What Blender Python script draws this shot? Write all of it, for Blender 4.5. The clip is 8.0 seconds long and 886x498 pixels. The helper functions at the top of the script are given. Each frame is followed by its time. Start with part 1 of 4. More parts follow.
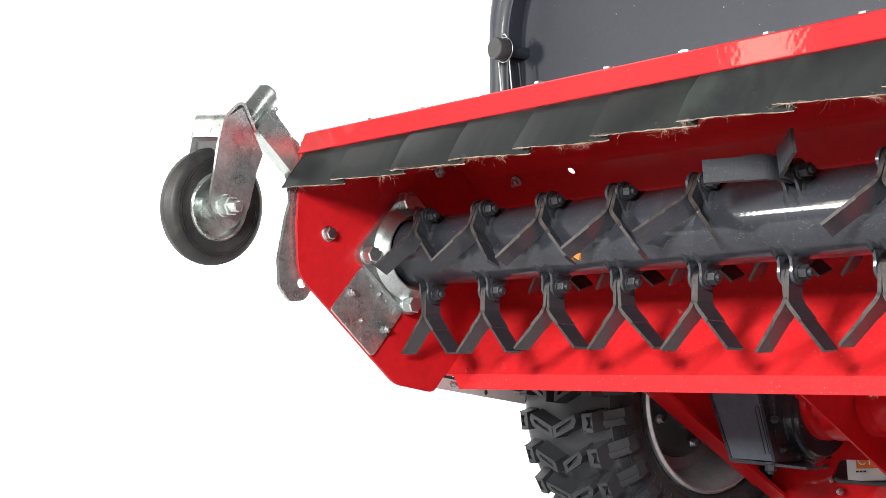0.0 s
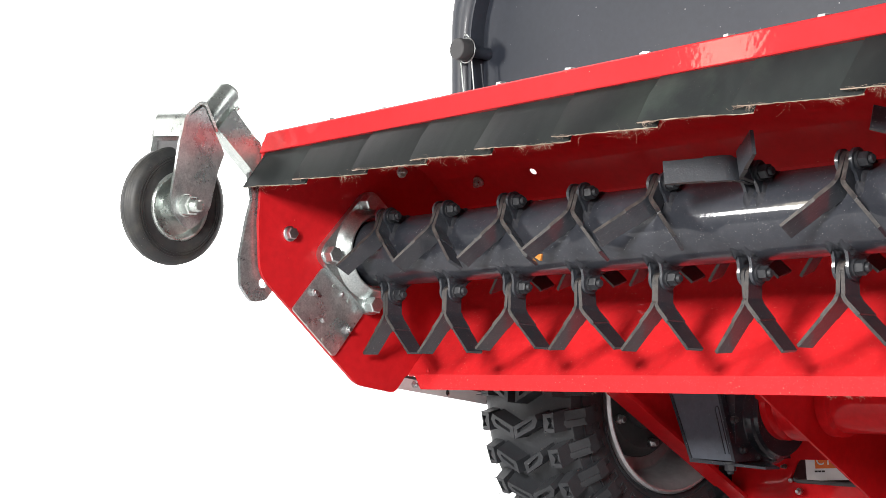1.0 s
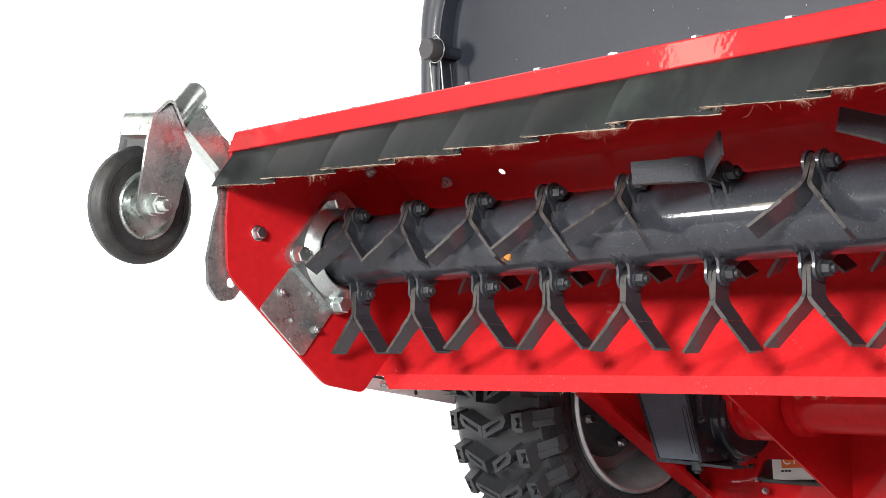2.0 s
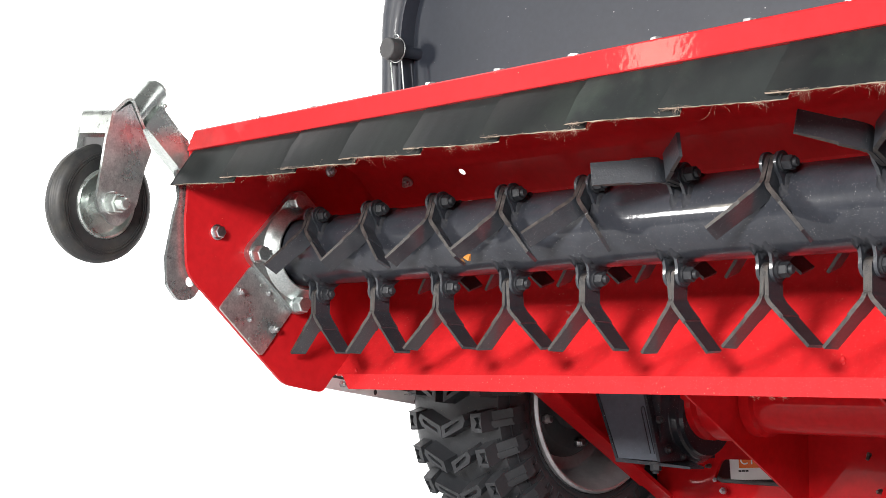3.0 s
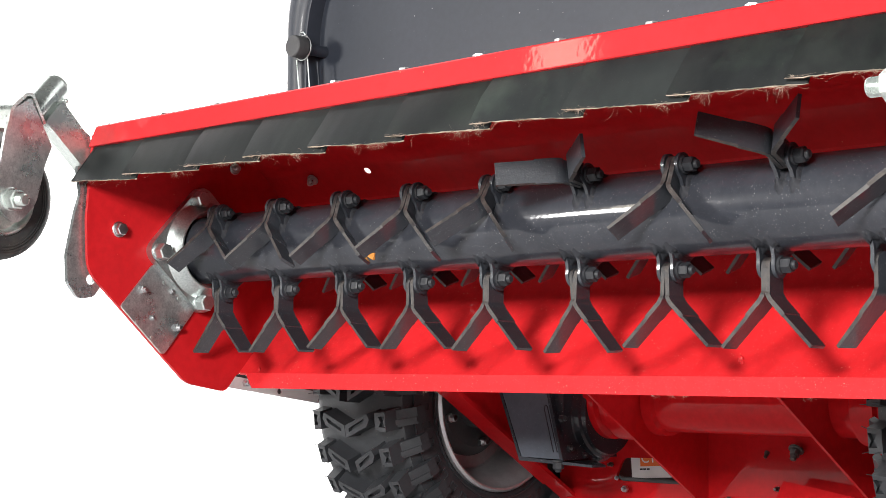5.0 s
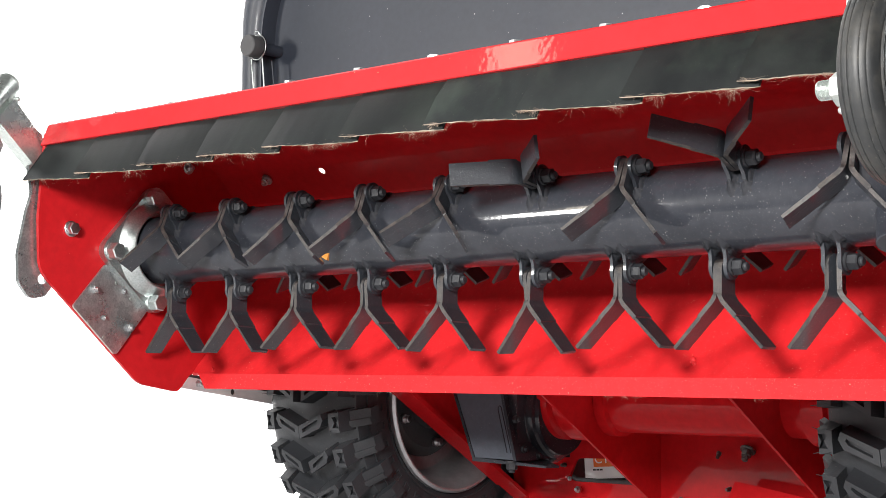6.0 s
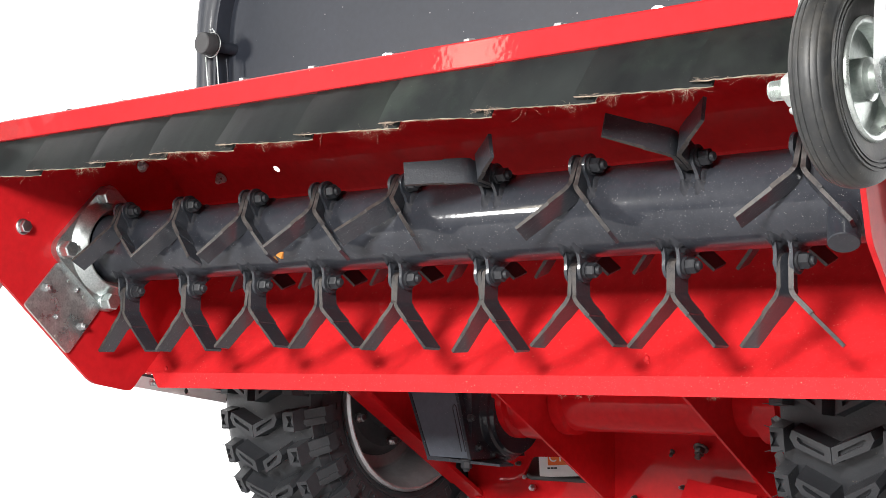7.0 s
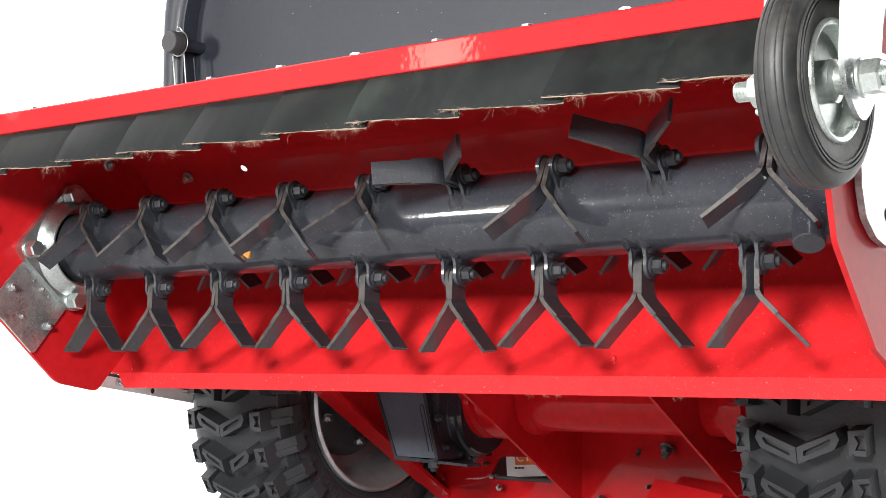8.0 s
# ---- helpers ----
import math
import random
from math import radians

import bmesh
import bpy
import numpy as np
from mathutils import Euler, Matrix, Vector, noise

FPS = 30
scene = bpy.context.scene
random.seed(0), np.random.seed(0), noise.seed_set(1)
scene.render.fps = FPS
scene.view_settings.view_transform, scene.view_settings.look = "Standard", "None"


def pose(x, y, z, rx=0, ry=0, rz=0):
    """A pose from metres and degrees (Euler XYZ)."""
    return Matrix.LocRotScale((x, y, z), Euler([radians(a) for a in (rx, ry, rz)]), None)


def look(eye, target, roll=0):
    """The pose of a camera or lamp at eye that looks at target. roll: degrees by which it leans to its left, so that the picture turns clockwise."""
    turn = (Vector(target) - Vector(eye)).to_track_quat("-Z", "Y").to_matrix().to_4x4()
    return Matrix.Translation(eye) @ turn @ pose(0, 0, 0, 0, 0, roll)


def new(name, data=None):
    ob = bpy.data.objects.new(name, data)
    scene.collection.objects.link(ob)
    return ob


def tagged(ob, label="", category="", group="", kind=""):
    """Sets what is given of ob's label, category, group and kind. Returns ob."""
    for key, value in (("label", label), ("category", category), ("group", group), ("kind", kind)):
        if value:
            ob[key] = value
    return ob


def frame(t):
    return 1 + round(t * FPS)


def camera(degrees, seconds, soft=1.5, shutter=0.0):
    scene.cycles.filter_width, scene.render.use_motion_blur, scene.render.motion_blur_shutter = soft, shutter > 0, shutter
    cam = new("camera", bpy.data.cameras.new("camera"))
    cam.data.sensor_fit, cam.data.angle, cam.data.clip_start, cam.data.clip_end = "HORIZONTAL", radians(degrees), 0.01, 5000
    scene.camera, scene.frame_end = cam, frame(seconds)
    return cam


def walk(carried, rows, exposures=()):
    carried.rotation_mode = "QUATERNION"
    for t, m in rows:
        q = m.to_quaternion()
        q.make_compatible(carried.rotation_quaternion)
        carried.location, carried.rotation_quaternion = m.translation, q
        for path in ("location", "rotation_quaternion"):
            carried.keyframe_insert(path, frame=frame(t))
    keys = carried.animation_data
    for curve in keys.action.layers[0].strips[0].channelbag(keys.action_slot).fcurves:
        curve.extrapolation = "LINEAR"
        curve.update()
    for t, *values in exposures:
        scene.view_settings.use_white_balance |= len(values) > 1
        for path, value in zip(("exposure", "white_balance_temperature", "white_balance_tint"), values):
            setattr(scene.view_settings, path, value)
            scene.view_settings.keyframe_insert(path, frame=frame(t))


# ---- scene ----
cam = camera(33.0, 8.0, soft=0.7)
# t, x, y, z, yaw (to the left), pitch (up), roll
ROWS = [
    (0.0, 1.0300, -1.2270, 0.2900, 50.442, 4.482, -0.157),
    (0.5, 1.0305, -1.2266, 0.2900, 49.754, 4.480, -0.141),
    (1.0, 1.0310, -1.2261, 0.2900, 49.014, 4.490, -0.121),
    (1.5, 1.0313, -1.2258, 0.2900, 48.429, 4.486, -0.119),
    (3.0, 1.0327, -1.2245, 0.2900, 46.340, 4.480, 0.030),
    (3.5, 1.0333, -1.2240, 0.2900, 45.473, 4.476, 0.023),
    (4.0, 1.0338, -1.2235, 0.2900, 44.751, 4.462, 0.038),
    (4.5, 1.0344, -1.2229, 0.2900, 43.726, 4.443, 0.050),
    (6.0, 1.0362, -1.2212, 0.2900, 41.077, 4.478, 0.159),
    (6.5, 1.0368, -1.2207, 0.2900, 40.141, 4.462, 0.133),
    (7.0, 1.0373, -1.2202, 0.2900, 39.389, 4.434, 0.120),
    (7.5, 1.0377, -1.2199, 0.2900, 38.781, 4.434, 0.132),
    (8.0, 1.0381, -1.2195, 0.2900, 38.179, 4.434, 0.139),
]
walk(cam, [(t, pose(x, y, z, 0, 0, yaw) @ pose(0, 0, 0, 90 + pitch) @ pose(0, 0, 0, 0, 0, roll)) for t, x, y, z, yaw, pitch, roll in ROWS])

# ---- light: a white photo studio, soft boxes above and beside the camera ----
world = bpy.data.worlds.new("studio")
scene.world = world
world.use_nodes = True
world.node_tree.nodes["Background"].inputs["Color"].default_value = (1.0, 1.0, 1.0, 1.0)
world.node_tree.nodes["Background"].inputs["Strength"].default_value = 0.08


def softbox(name, eye, target, w, h, watts, tint=(1.0, 0.98, 0.95)):
    d = bpy.data.lights.new(name, "AREA")
    d.shape, d.size, d.size_y, d.energy, d.color = "RECTANGLE", w, h, watts, tint
    ob = new(name, d)
    ob.matrix_world = look(eye, target)
    return ob


softbox("right_softbox", (0.84, -2.05, 0.95), (0, 0, 0.42), 0.48, 0.42, 107)
softbox("left_lamp", (-1.32, -2.05, 0.86), (0, 0, 0.42), 0.34, 0.30, 46)
softbox("left_softbox", (-1.25, -2.00, 1.10), (0.1, 0, 0.5), 0.14, 0.36, 3.2, (1.0, 0.90, 0.72))
scene.view_settings.exposure = 0.0


# ---- materials ----
def shader(name):
    m = bpy.data.materials.new(name)
    m.use_nodes = True
    nt = m.node_tree
    return m, nt, nt.nodes["Principled BSDF"]


def noise_node(nt, scale, detail=4.0, rough=0.55, stretch=(1, 1, 1)):
    co = nt.nodes.new("ShaderNodeTexCoord")
    mp = nt.nodes.new("ShaderNodeMapping")
    mp.inputs["Scale"].default_value = stretch
    n = nt.nodes.new("ShaderNodeTexNoise")
    n.inputs["Scale"].default_value, n.inputs["Detail"].default_value, n.inputs["Roughness"].default_value = scale, detail, rough
    nt.links.new(co.outputs["Object"], mp.inputs["Vector"])
    nt.links.new(mp.outputs["Vector"], n.inputs["Vector"])
    return n.outputs["Fac"]


def ramp(nt, fac, stops):
    r = nt.nodes.new("ShaderNodeValToRGB")
    el = r.color_ramp.elements
    while len(el) < len(stops):
        el.new(0.5)
    for e, (p, c) in zip(el, stops):
        e.position, e.color = p, (*c, 1) if len(c) == 3 else c
    nt.links.new(fac, r.inputs["Fac"])
    return r.outputs["Color"]


def mix(nt, fac, a, b, kind="MIX"):
    m = nt.nodes.new("ShaderNodeMix")
    m.data_type, m.blend_type = "RGBA", kind
    for key, v in ((0, fac), (6, a), (7, b)):
        if hasattr(v, "is_output"):
            nt.links.new(v, m.inputs[key])
        else:
            m.inputs[key].default_value = v if key == 0 else (*v, 1)
    return m.outputs[2]


def grey(v):
    return (v, v, v)


def finish(name, base, base2, rough, rough2, metal=0.0, big=3.0, fine=60.0, bump=0.05, coat=0.0, specks=None, spread=(0.35, 0.65), stretch=(1, 1, 1), bump_scale=None, wear_or_sheen=None, vary=0.0, spec=0.5, coat_rough=0.08, orange_peel=0.0, dust=None):
    """A surface with slow variation, fine grain, relief, and at will pale specks, worn patches or a painted sheen."""
    m, nt, b = shader(name)
    slow = noise_node(nt, big, 5.0, 0.6, stretch)
    grain = noise_node(nt, fine, 3.0, 0.6, stretch)
    col = ramp(nt, slow, [(spread[0], base), (spread[1], base2)])
    col = mix(nt, 0.25, col, ramp(nt, grain, [(0.35, grey(0.35)), (0.65, grey(0.65))]), "OVERLAY")
    if wear_or_sheen:
        scale, lo, hi, c = wear_or_sheen
        col = mix(nt, ramp(nt, noise_node(nt, scale, 6.0, 0.7), [(lo, grey(0)), (hi, grey(1))]), col, c)
    for dots in (specks, dust):
        if not dots:
            continue
        scale, lo, hi, c = dots
        v = nt.nodes.new("ShaderNodeTexVoronoi")
        v.inputs["Scale"].default_value, v.inputs["Randomness"].default_value = scale, 1.0
        co = nt.nodes.new("ShaderNodeTexCoord")
        nt.links.new(co.outputs["Object"], v.inputs["Vector"])
        dots = ramp(nt, v.outputs["Distance"], [(lo, grey(1)), (hi, grey(0))])
        gate = ramp(nt, noise_node(nt, scale * 0.33, 3.0), [(0.44, grey(0)), (0.60, grey(1))])
        col = mix(nt, mix(nt, 1.0, dots, gate, "MULTIPLY"), col, c)
    if vary:
        info = nt.nodes.new("ShaderNodeObjectInfo")
        col = mix(nt, 1.0, col, ramp(nt, info.outputs["Random"], [(0.0, grey(1.0 - vary)), (1.0, (1.0, 1.0, 1.0))]), "MULTIPLY")
    nt.links.new(col, b.inputs["Base Color"])
    b.inputs["Metallic"].default_value = metal
    b.inputs["Specular IOR Level"].default_value = spec
    nt.links.new(ramp(nt, slow, [(0.3, grey(rough)), (0.7, grey(rough2))]), b.inputs["Roughness"])
    b.inputs["Coat Weight"].default_value, b.inputs["Coat Roughness"].default_value = coat, coat_rough
    bp = nt.nodes.new("ShaderNodeBump")
    bp.inputs["Strength"].default_value, bp.inputs["Distance"].default_value = bump, 0.002
    nt.links.new(noise_node(nt, bump_scale or fine * 2, 3.0), bp.inputs["Height"])
    nt.links.new(bp.outputs["Normal"], b.inputs["Normal"])
    if orange_peel:
        op = nt.nodes.new("ShaderNodeBump")
        op.inputs["Strength"].default_value, op.inputs["Distance"].default_value = orange_peel, 0.0012
        nt.links.new(noise_node(nt, 170.0, 1.0, 0.4), op.inputs["Height"])
        nt.links.new(op.outputs["Normal"], b.inputs["Coat Normal"])
    return m


def galvanised(name, lo, hi, rough, metal, cells, cloud=16.0):
    """Zinc: small crystal spangles, cloudy oxide over them and a fine grain."""
    m, nt, b = shader(name)
    v = nt.nodes.new("ShaderNodeTexVoronoi")
    v.inputs["Scale"].default_value = cells
    co = nt.nodes.new("ShaderNodeTexCoord")
    nt.links.new(co.outputs["Object"], v.inputs["Vector"])
    col = ramp(nt, v.outputs["Color"], [(0.2, lo), (0.8, hi)])
    oxide = noise_node(nt, cloud, 9.0, 0.72)
    col = mix(nt, 0.6, col, ramp(nt, oxide, [(0.36, lo), (0.50, [0.5 * (p + q) for p, q in zip(lo, hi)]), (0.62, hi)]))
    col = mix(nt, 0.35, col, ramp(nt, noise_node(nt, 420, 3.0), [(0.35, grey(0.3)), (0.65, grey(0.7))]), "OVERLAY")
    scratch = noise_node(nt, 60, 2.0, 0.5, (1, 9, 0.6))
    col = mix(nt, ramp(nt, scratch, [(0.70, grey(0)), (0.76, grey(0.5))]), col, (0.75, 0.76, 0.76))
    nt.links.new(col, b.inputs["Base Color"])
    b.inputs["Metallic"].default_value = metal
    nt.links.new(ramp(nt, oxide, [(0.35, grey(rough)), (0.65, grey(rough + 0.22))]), b.inputs["Roughness"])
    bp = nt.nodes.new("ShaderNodeBump")
    bp.inputs["Strength"].default_value, bp.inputs["Distance"].default_value = 0.10, 0.0015
    nt.links.new(noise_node(nt, 120, 4.0), bp.inputs["Height"])
    nt.links.new(bp.outputs["Normal"], b.inputs["Normal"])
    return m


RED = finish("red_enamel", (0.38, 0.0085, 0.0115), (0.43, 0.010, 0.0135), 0.46, 0.58, big=4, fine=90, bump=0.02, spec=0.12, coat=0.35, coat_rough=0.05, orange_peel=0.06, specks=(60, 0.02, 0.04, (0.62, 0.30, 0.16)))
# specks are dust; the base is lighter than red_enamel to brighten slope and lip
RED_DUSTY = finish("dusty_red_enamel", (0.45, 0.012, 0.015), (0.51, 0.015, 0.019), 0.46, 0.58, big=4, fine=90, bump=0.02, spec=0.14, coat=0.3, coat_rough=0.05, orange_peel=0.04, specks=(150, 0.07, 0.12, (0.56, 0.20, 0.14)), dust=(520, 0.13, 0.26, (0.52, 0.075, 0.065)))
RED_INNER = finish("inner_red_enamel", (0.38, 0.0085, 0.0115), (0.43, 0.010, 0.0135), 0.46, 0.58, big=4, fine=90, bump=0.02, spec=0.10, coat=0.25, coat_rough=0.13, orange_peel=0.02, specks=(60, 0.02, 0.04, (0.62, 0.30, 0.16)))
RED_FRAME = finish("red_frame_enamel", (0.43, 0.006, 0.009), (0.48, 0.008, 0.011), 0.46, 0.58, big=4, fine=90, bump=0.03, spec=0.05, coat=0.33, coat_rough=0.03, orange_peel=0.012)
BLACK_PAINT = finish("grey_black_paint", (0.019, 0.021, 0.027), (0.028, 0.030, 0.037), 0.34, 0.50, big=12, fine=120, bump=0.08, spec=0.10, coat=0.62, coat_rough=0.08, orange_peel=0.05, specks=(320, 0.10, 0.16, (0.27, 0.27, 0.27)), dust=(800, 0.12, 0.22, (0.08, 0.08, 0.08)))
FLAIL_PAINT = finish("flail_paint", (0.019, 0.0215, 0.028), (0.030, 0.0335, 0.041), 0.40, 0.54, big=14, fine=220, bump=0.2, spec=0.3, coat=0.65, coat_rough=0.14, specks=(420, 0.11, 0.18, (0.28, 0.28, 0.27)), dust=(800, 0.15, 0.26, (0.11, 0.11, 0.11)), wear_or_sheen=(34, 0.67, 0.78, (0.070, 0.040, 0.024)), vary=0.3)
NUT_BLACK = finish("black_nut_paint", (0.014, 0.015, 0.018), (0.024, 0.025, 0.029), 0.42, 0.58, big=50, fine=200, bump=0.15, spec=0.3, dust=(700, 0.12, 0.22, (0.10, 0.10, 0.10)))
WORN_EDGE = finish("worn_flail_edge", (0.015, 0.014, 0.015), (0.044, 0.036, 0.032), 0.4, 0.55, metal=0.1, big=90, fine=320, bump=0.3, spread=(0.40, 0.62))
BARE_EDGE = finish("bare_steel_edge", (0.022, 0.020, 0.0195), (0.062, 0.056, 0.050), 0.35, 0.5, metal=0.3, big=55, fine=320, bump=0.3, spread=(0.42, 0.62))
WELD = finish("weld_bead_paint", (0.013, 0.014, 0.017), (0.026, 0.027, 0.032), 0.55, 0.65, big=60, fine=200, bump=0.4, bump_scale=200, spec=0.12, dust=(500, 0.14, 0.24, (0.06, 0.055, 0.05)))
ZINC = galvanised("zinc_plate", (0.50, 0.54, 0.52), (0.68, 0.73, 0.70), 0.20, 0.90, 170)
ZINC_DULL = galvanised("dull_zinc", (0.33, 0.35, 0.36), (0.60, 0.63, 0.62), 0.22, 0.85, 190)
STEEL_BOLT = finish("bolt_steel", (0.45, 0.45, 0.46), (0.62, 0.62, 0.63), 0.25, 0.4, metal=1.0, big=40, fine=200, bump=0.05)
CAST = galvanised("zinc_flange", (0.46, 0.50, 0.50), (0.56, 0.60, 0.59), 0.24, 0.95, 90, 10)
RAIL = finish("pale_rail_paint", (0.74, 0.74, 0.73), (0.80, 0.80, 0.79), 0.4, 0.5, big=14, fine=160, bump=0.05)
# the greenish patches are soft reflections on the rubber, painted into its colour
RUBBER_FLAP = finish("black_rubber_sheet", (0.008, 0.0095, 0.0105), (0.014, 0.0175, 0.017), 0.33, 0.50, big=11, fine=120, bump=0.05, stretch=(1, 1, 0.5), vary=0.6, spec=0.45, wear_or_sheen=(9, 0.52, 0.76, (0.026, 0.036, 0.029)), dust=(260, 0.03, 0.07, (0.20, 0.19, 0.16)))
TYRE = finish("tyre_rubber", (0.012, 0.0135, 0.016), (0.020, 0.0215, 0.025), 0.40, 0.58, big=10, fine=130, bump=0.15, dust=(120, 0.05, 0.12, (0.10, 0.085, 0.065)), wear_or_sheen=(18, 0.62, 0.85, (0.045, 0.040, 0.034)))
CASTER_RUBBER = finish("grey_black_wheel_rubber", (0.010, 0.011, 0.012), (0.018, 0.019, 0.020), 0.42, 0.62, big=14, fine=120, bump=0.1, wear_or_sheen=(30, 0.46, 0.72, (0.040, 0.037, 0.032)), dust=(200, 0.05, 0.11, (0.12, 0.11, 0.09)))
RIM_SILVER = finish("rim_silver_paint", (0.42, 0.42, 0.435), (0.56, 0.56, 0.58), 0.28, 0.40, metal=0.8, big=8, fine=100, bump=0.04)
HOOD = finish("dark_grey_gloss_plastic", (0.0165, 0.0205, 0.030), (0.022, 0.026, 0.037), 0.46, 0.56, big=6, fine=120, bump=0.02, coat=0.06, dust=(170, 0.02, 0.05, (0.30, 0.30, 0.30)), specks=(60, 0.035, 0.06, (0.4, 0.4, 0.4)))
KNOB = finish("matt_black_plastic", (0.04, 0.04, 0.042), (0.055, 0.055, 0.058), 0.6, 0.7, big=20, fine=160, bump=0.05)
GREY_CASE = finish("graphite_case_paint", (0.046, 0.055, 0.072), (0.060, 0.069, 0.088), 0.45, 0.6, big=10, fine=110, bump=0.12, spec=0.3, wear_or_sheen=(30, 0.60, 0.72, (0.030, 0.034, 0.040)), dust=(260, 0.05, 0.10, (0.22, 0.22, 0.22)))
STRAW = finish("dry_grass", (0.42, 0.30, 0.22), (0.64, 0.50, 0.40), 0.8, 0.9, big=60, fine=200, bump=0.05)
RUBBER_EDGE = finish("frayed_rubber_edge", (0.36, 0.28, 0.22), (0.52, 0.42, 0.34), 0.85, 0.95, big=50, fine=260, bump=0.5)
GLOW_PAPER = finish("glowing_backdrop", (0.90, 0.90, 0.90), (0.92, 0.92, 0.92), 0.8, 0.9, big=1, fine=40, bump=0.01)
# emission stands in for backdrop lamps and brightens the floor and chassis
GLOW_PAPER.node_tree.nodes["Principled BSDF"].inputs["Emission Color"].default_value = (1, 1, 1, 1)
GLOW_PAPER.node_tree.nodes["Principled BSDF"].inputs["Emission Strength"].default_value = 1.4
DARK_FLOOR = finish("dark_studio_floor", (0.05, 0.05, 0.05), (0.07, 0.07, 0.07), 0.6, 0.8, big=2, fine=30, bump=0.02)
PAPER = finish("white_floor_paper", (0.51, 0.51, 0.52), (0.55, 0.55, 0.56), 0.8, 0.9, big=1, fine=40, bump=0.01)
LABEL_WHITE = finish("label_white", (0.80, 0.80, 0.80), (0.84, 0.84, 0.84), 0.4, 0.5, big=8, fine=80, bump=0.01)
LABEL_ORANGE = finish("label_orange", (0.80, 0.16, 0.02), (0.84, 0.19, 0.03), 0.4, 0.5, big=8, fine=80, bump=0.01)
DARK_STEEL = finish("dark_nut_steel", (0.07, 0.065, 0.062), (0.16, 0.15, 0.145), 0.35, 0.5, metal=0.7, big=60, fine=200, bump=0.2)
INK = finish("label_ink", (0.03, 0.03, 0.03), (0.04, 0.04, 0.04), 0.5, 0.6)
ORANGE_MARK = finish("orange_paint_mark", (0.55, 0.20, 0.03), (0.65, 0.26, 0.05), 0.5, 0.6, big=80, fine=200)


# ---- building blocks ----
def at_world(ob):
    return ob.matrix_basis if ob.parent is None else at_world(ob.parent) @ ob.matrix_parent_inverse @ ob.matrix_basis


def thing(name, base, label, category, group=""):
    ob = new(name)
    ob.empty_display_size = 0.05
    ob.matrix_basis = Matrix.Translation(base)
    return tagged(ob, label, category, group)


def mesh_of(name, bm, material, smooth=35, second=None):
    bmesh.ops.recalc_face_normals(bm, faces=bm.faces)
    me = bpy.data.meshes.new(name)
    bm.to_mesh(me)
    bm.free()
    me.materials.append(material)
    if second:
        me.materials.append(second)
    if smooth:
        me.shade_smooth()
        me.set_sharp_from_angle(angle=radians(smooth))
    return me


def place(name, me, parent, m=None, label=""):
    """A part on a given mesh at the world pose m."""
    ob = new(name, me)
    if parent is not None:
        ob.parent = parent
        ob.matrix_parent_inverse = at_world(parent).inverted()
    ob.matrix_basis = m or Matrix()
    return tagged(ob, label)


def part(name, bm, material, parent, label="", smooth=35, m=None):
    return place(name, mesh_of(name, bm, material, smooth), parent, m, label)


def hull(bm, loop_a, loop_b, close=True):
    """Two like closed loops of points, joined by sides and end caps."""
    va, vb = [bm.verts.new(p) for p in loop_a], [bm.verts.new(p) for p in loop_b]
    n = len(va)
    for i in range(n):
        bm.faces.new((va[i], va[(i + 1) % n], vb[(i + 1) % n], vb[i]))
    if close:
        bm.faces.new(va[::-1])
        bm.faces.new(vb)
    return va + vb


def extrude_x(bm, pts, x0, x1):
    return hull(bm, [(x0, y, z) for y, z in pts], [(x1, y, z) for y, z in pts])


def extrude_y(bm, pts, y0, y1):
    return hull(bm, [(x, y0, z) for x, z in pts], [(x, y1, z) for x, z in pts])


def soft_edges(bm, width, segments=2, angle=30):
    edges = [e for e in bm.edges if len(e.link_faces) == 2 and e.calc_face_angle(0) > radians(angle)]
    return bmesh.ops.bevel(bm, geom=edges, offset=width, segments=segments, profile=0.5, affect="EDGES", clamp_overlap=True)["faces"]


def block(bm, centre, size, m=None):
    made = bmesh.ops.create_cube(bm, size=1, matrix=Matrix.Translation(centre) @ (m or Matrix()) @ Matrix.Diagonal((*size, 1)))
    return made["verts"]


def turned(bm, start, axis, profile, seg=32, cap=True):
    """A turned body: profile rows of (distance along the axis, radius)."""
    axis = Vector(axis).normalized()
    side = axis.orthogonal().normalized()
    up = axis.cross(side)
    rings = []
    for a, r in profile:
        c = Vector(start) + axis * a
        rings.append([bm.verts.new(c + (side * math.cos(k) + up * math.sin(k)) * r) for k in (2 * math.pi * i / seg for i in range(seg))])
    for p, q in zip(rings, rings[1:]):
        for i in range(seg):
            bm.faces.new((p[i], p[(i + 1) % seg], q[(i + 1) % seg], q[i]))
    if cap:
        bm.faces.new(rings[0][::-1])
        bm.faces.new(rings[-1])


def ring(bm, start, axis, profile, seg=48):
    """A turned body with a closed profile, such as a tyre."""
    axis = Vector(axis).normalized()
    side = axis.orthogonal().normalized()
    up = axis.cross(side)
    rings = []
    for a, r in profile:
        c = Vector(start) + axis * a
        rings.append([bm.verts.new(c + (side * math.cos(k) + up * math.sin(k)) * r) for k in (2 * math.pi * i / seg for i in range(seg))])
    for p, q in zip(rings, rings[1:] + rings[:1]):
        for i in range(seg):
            bm.faces.new((p[i], p[(i + 1) % seg], q[(i + 1) % seg], q[i]))


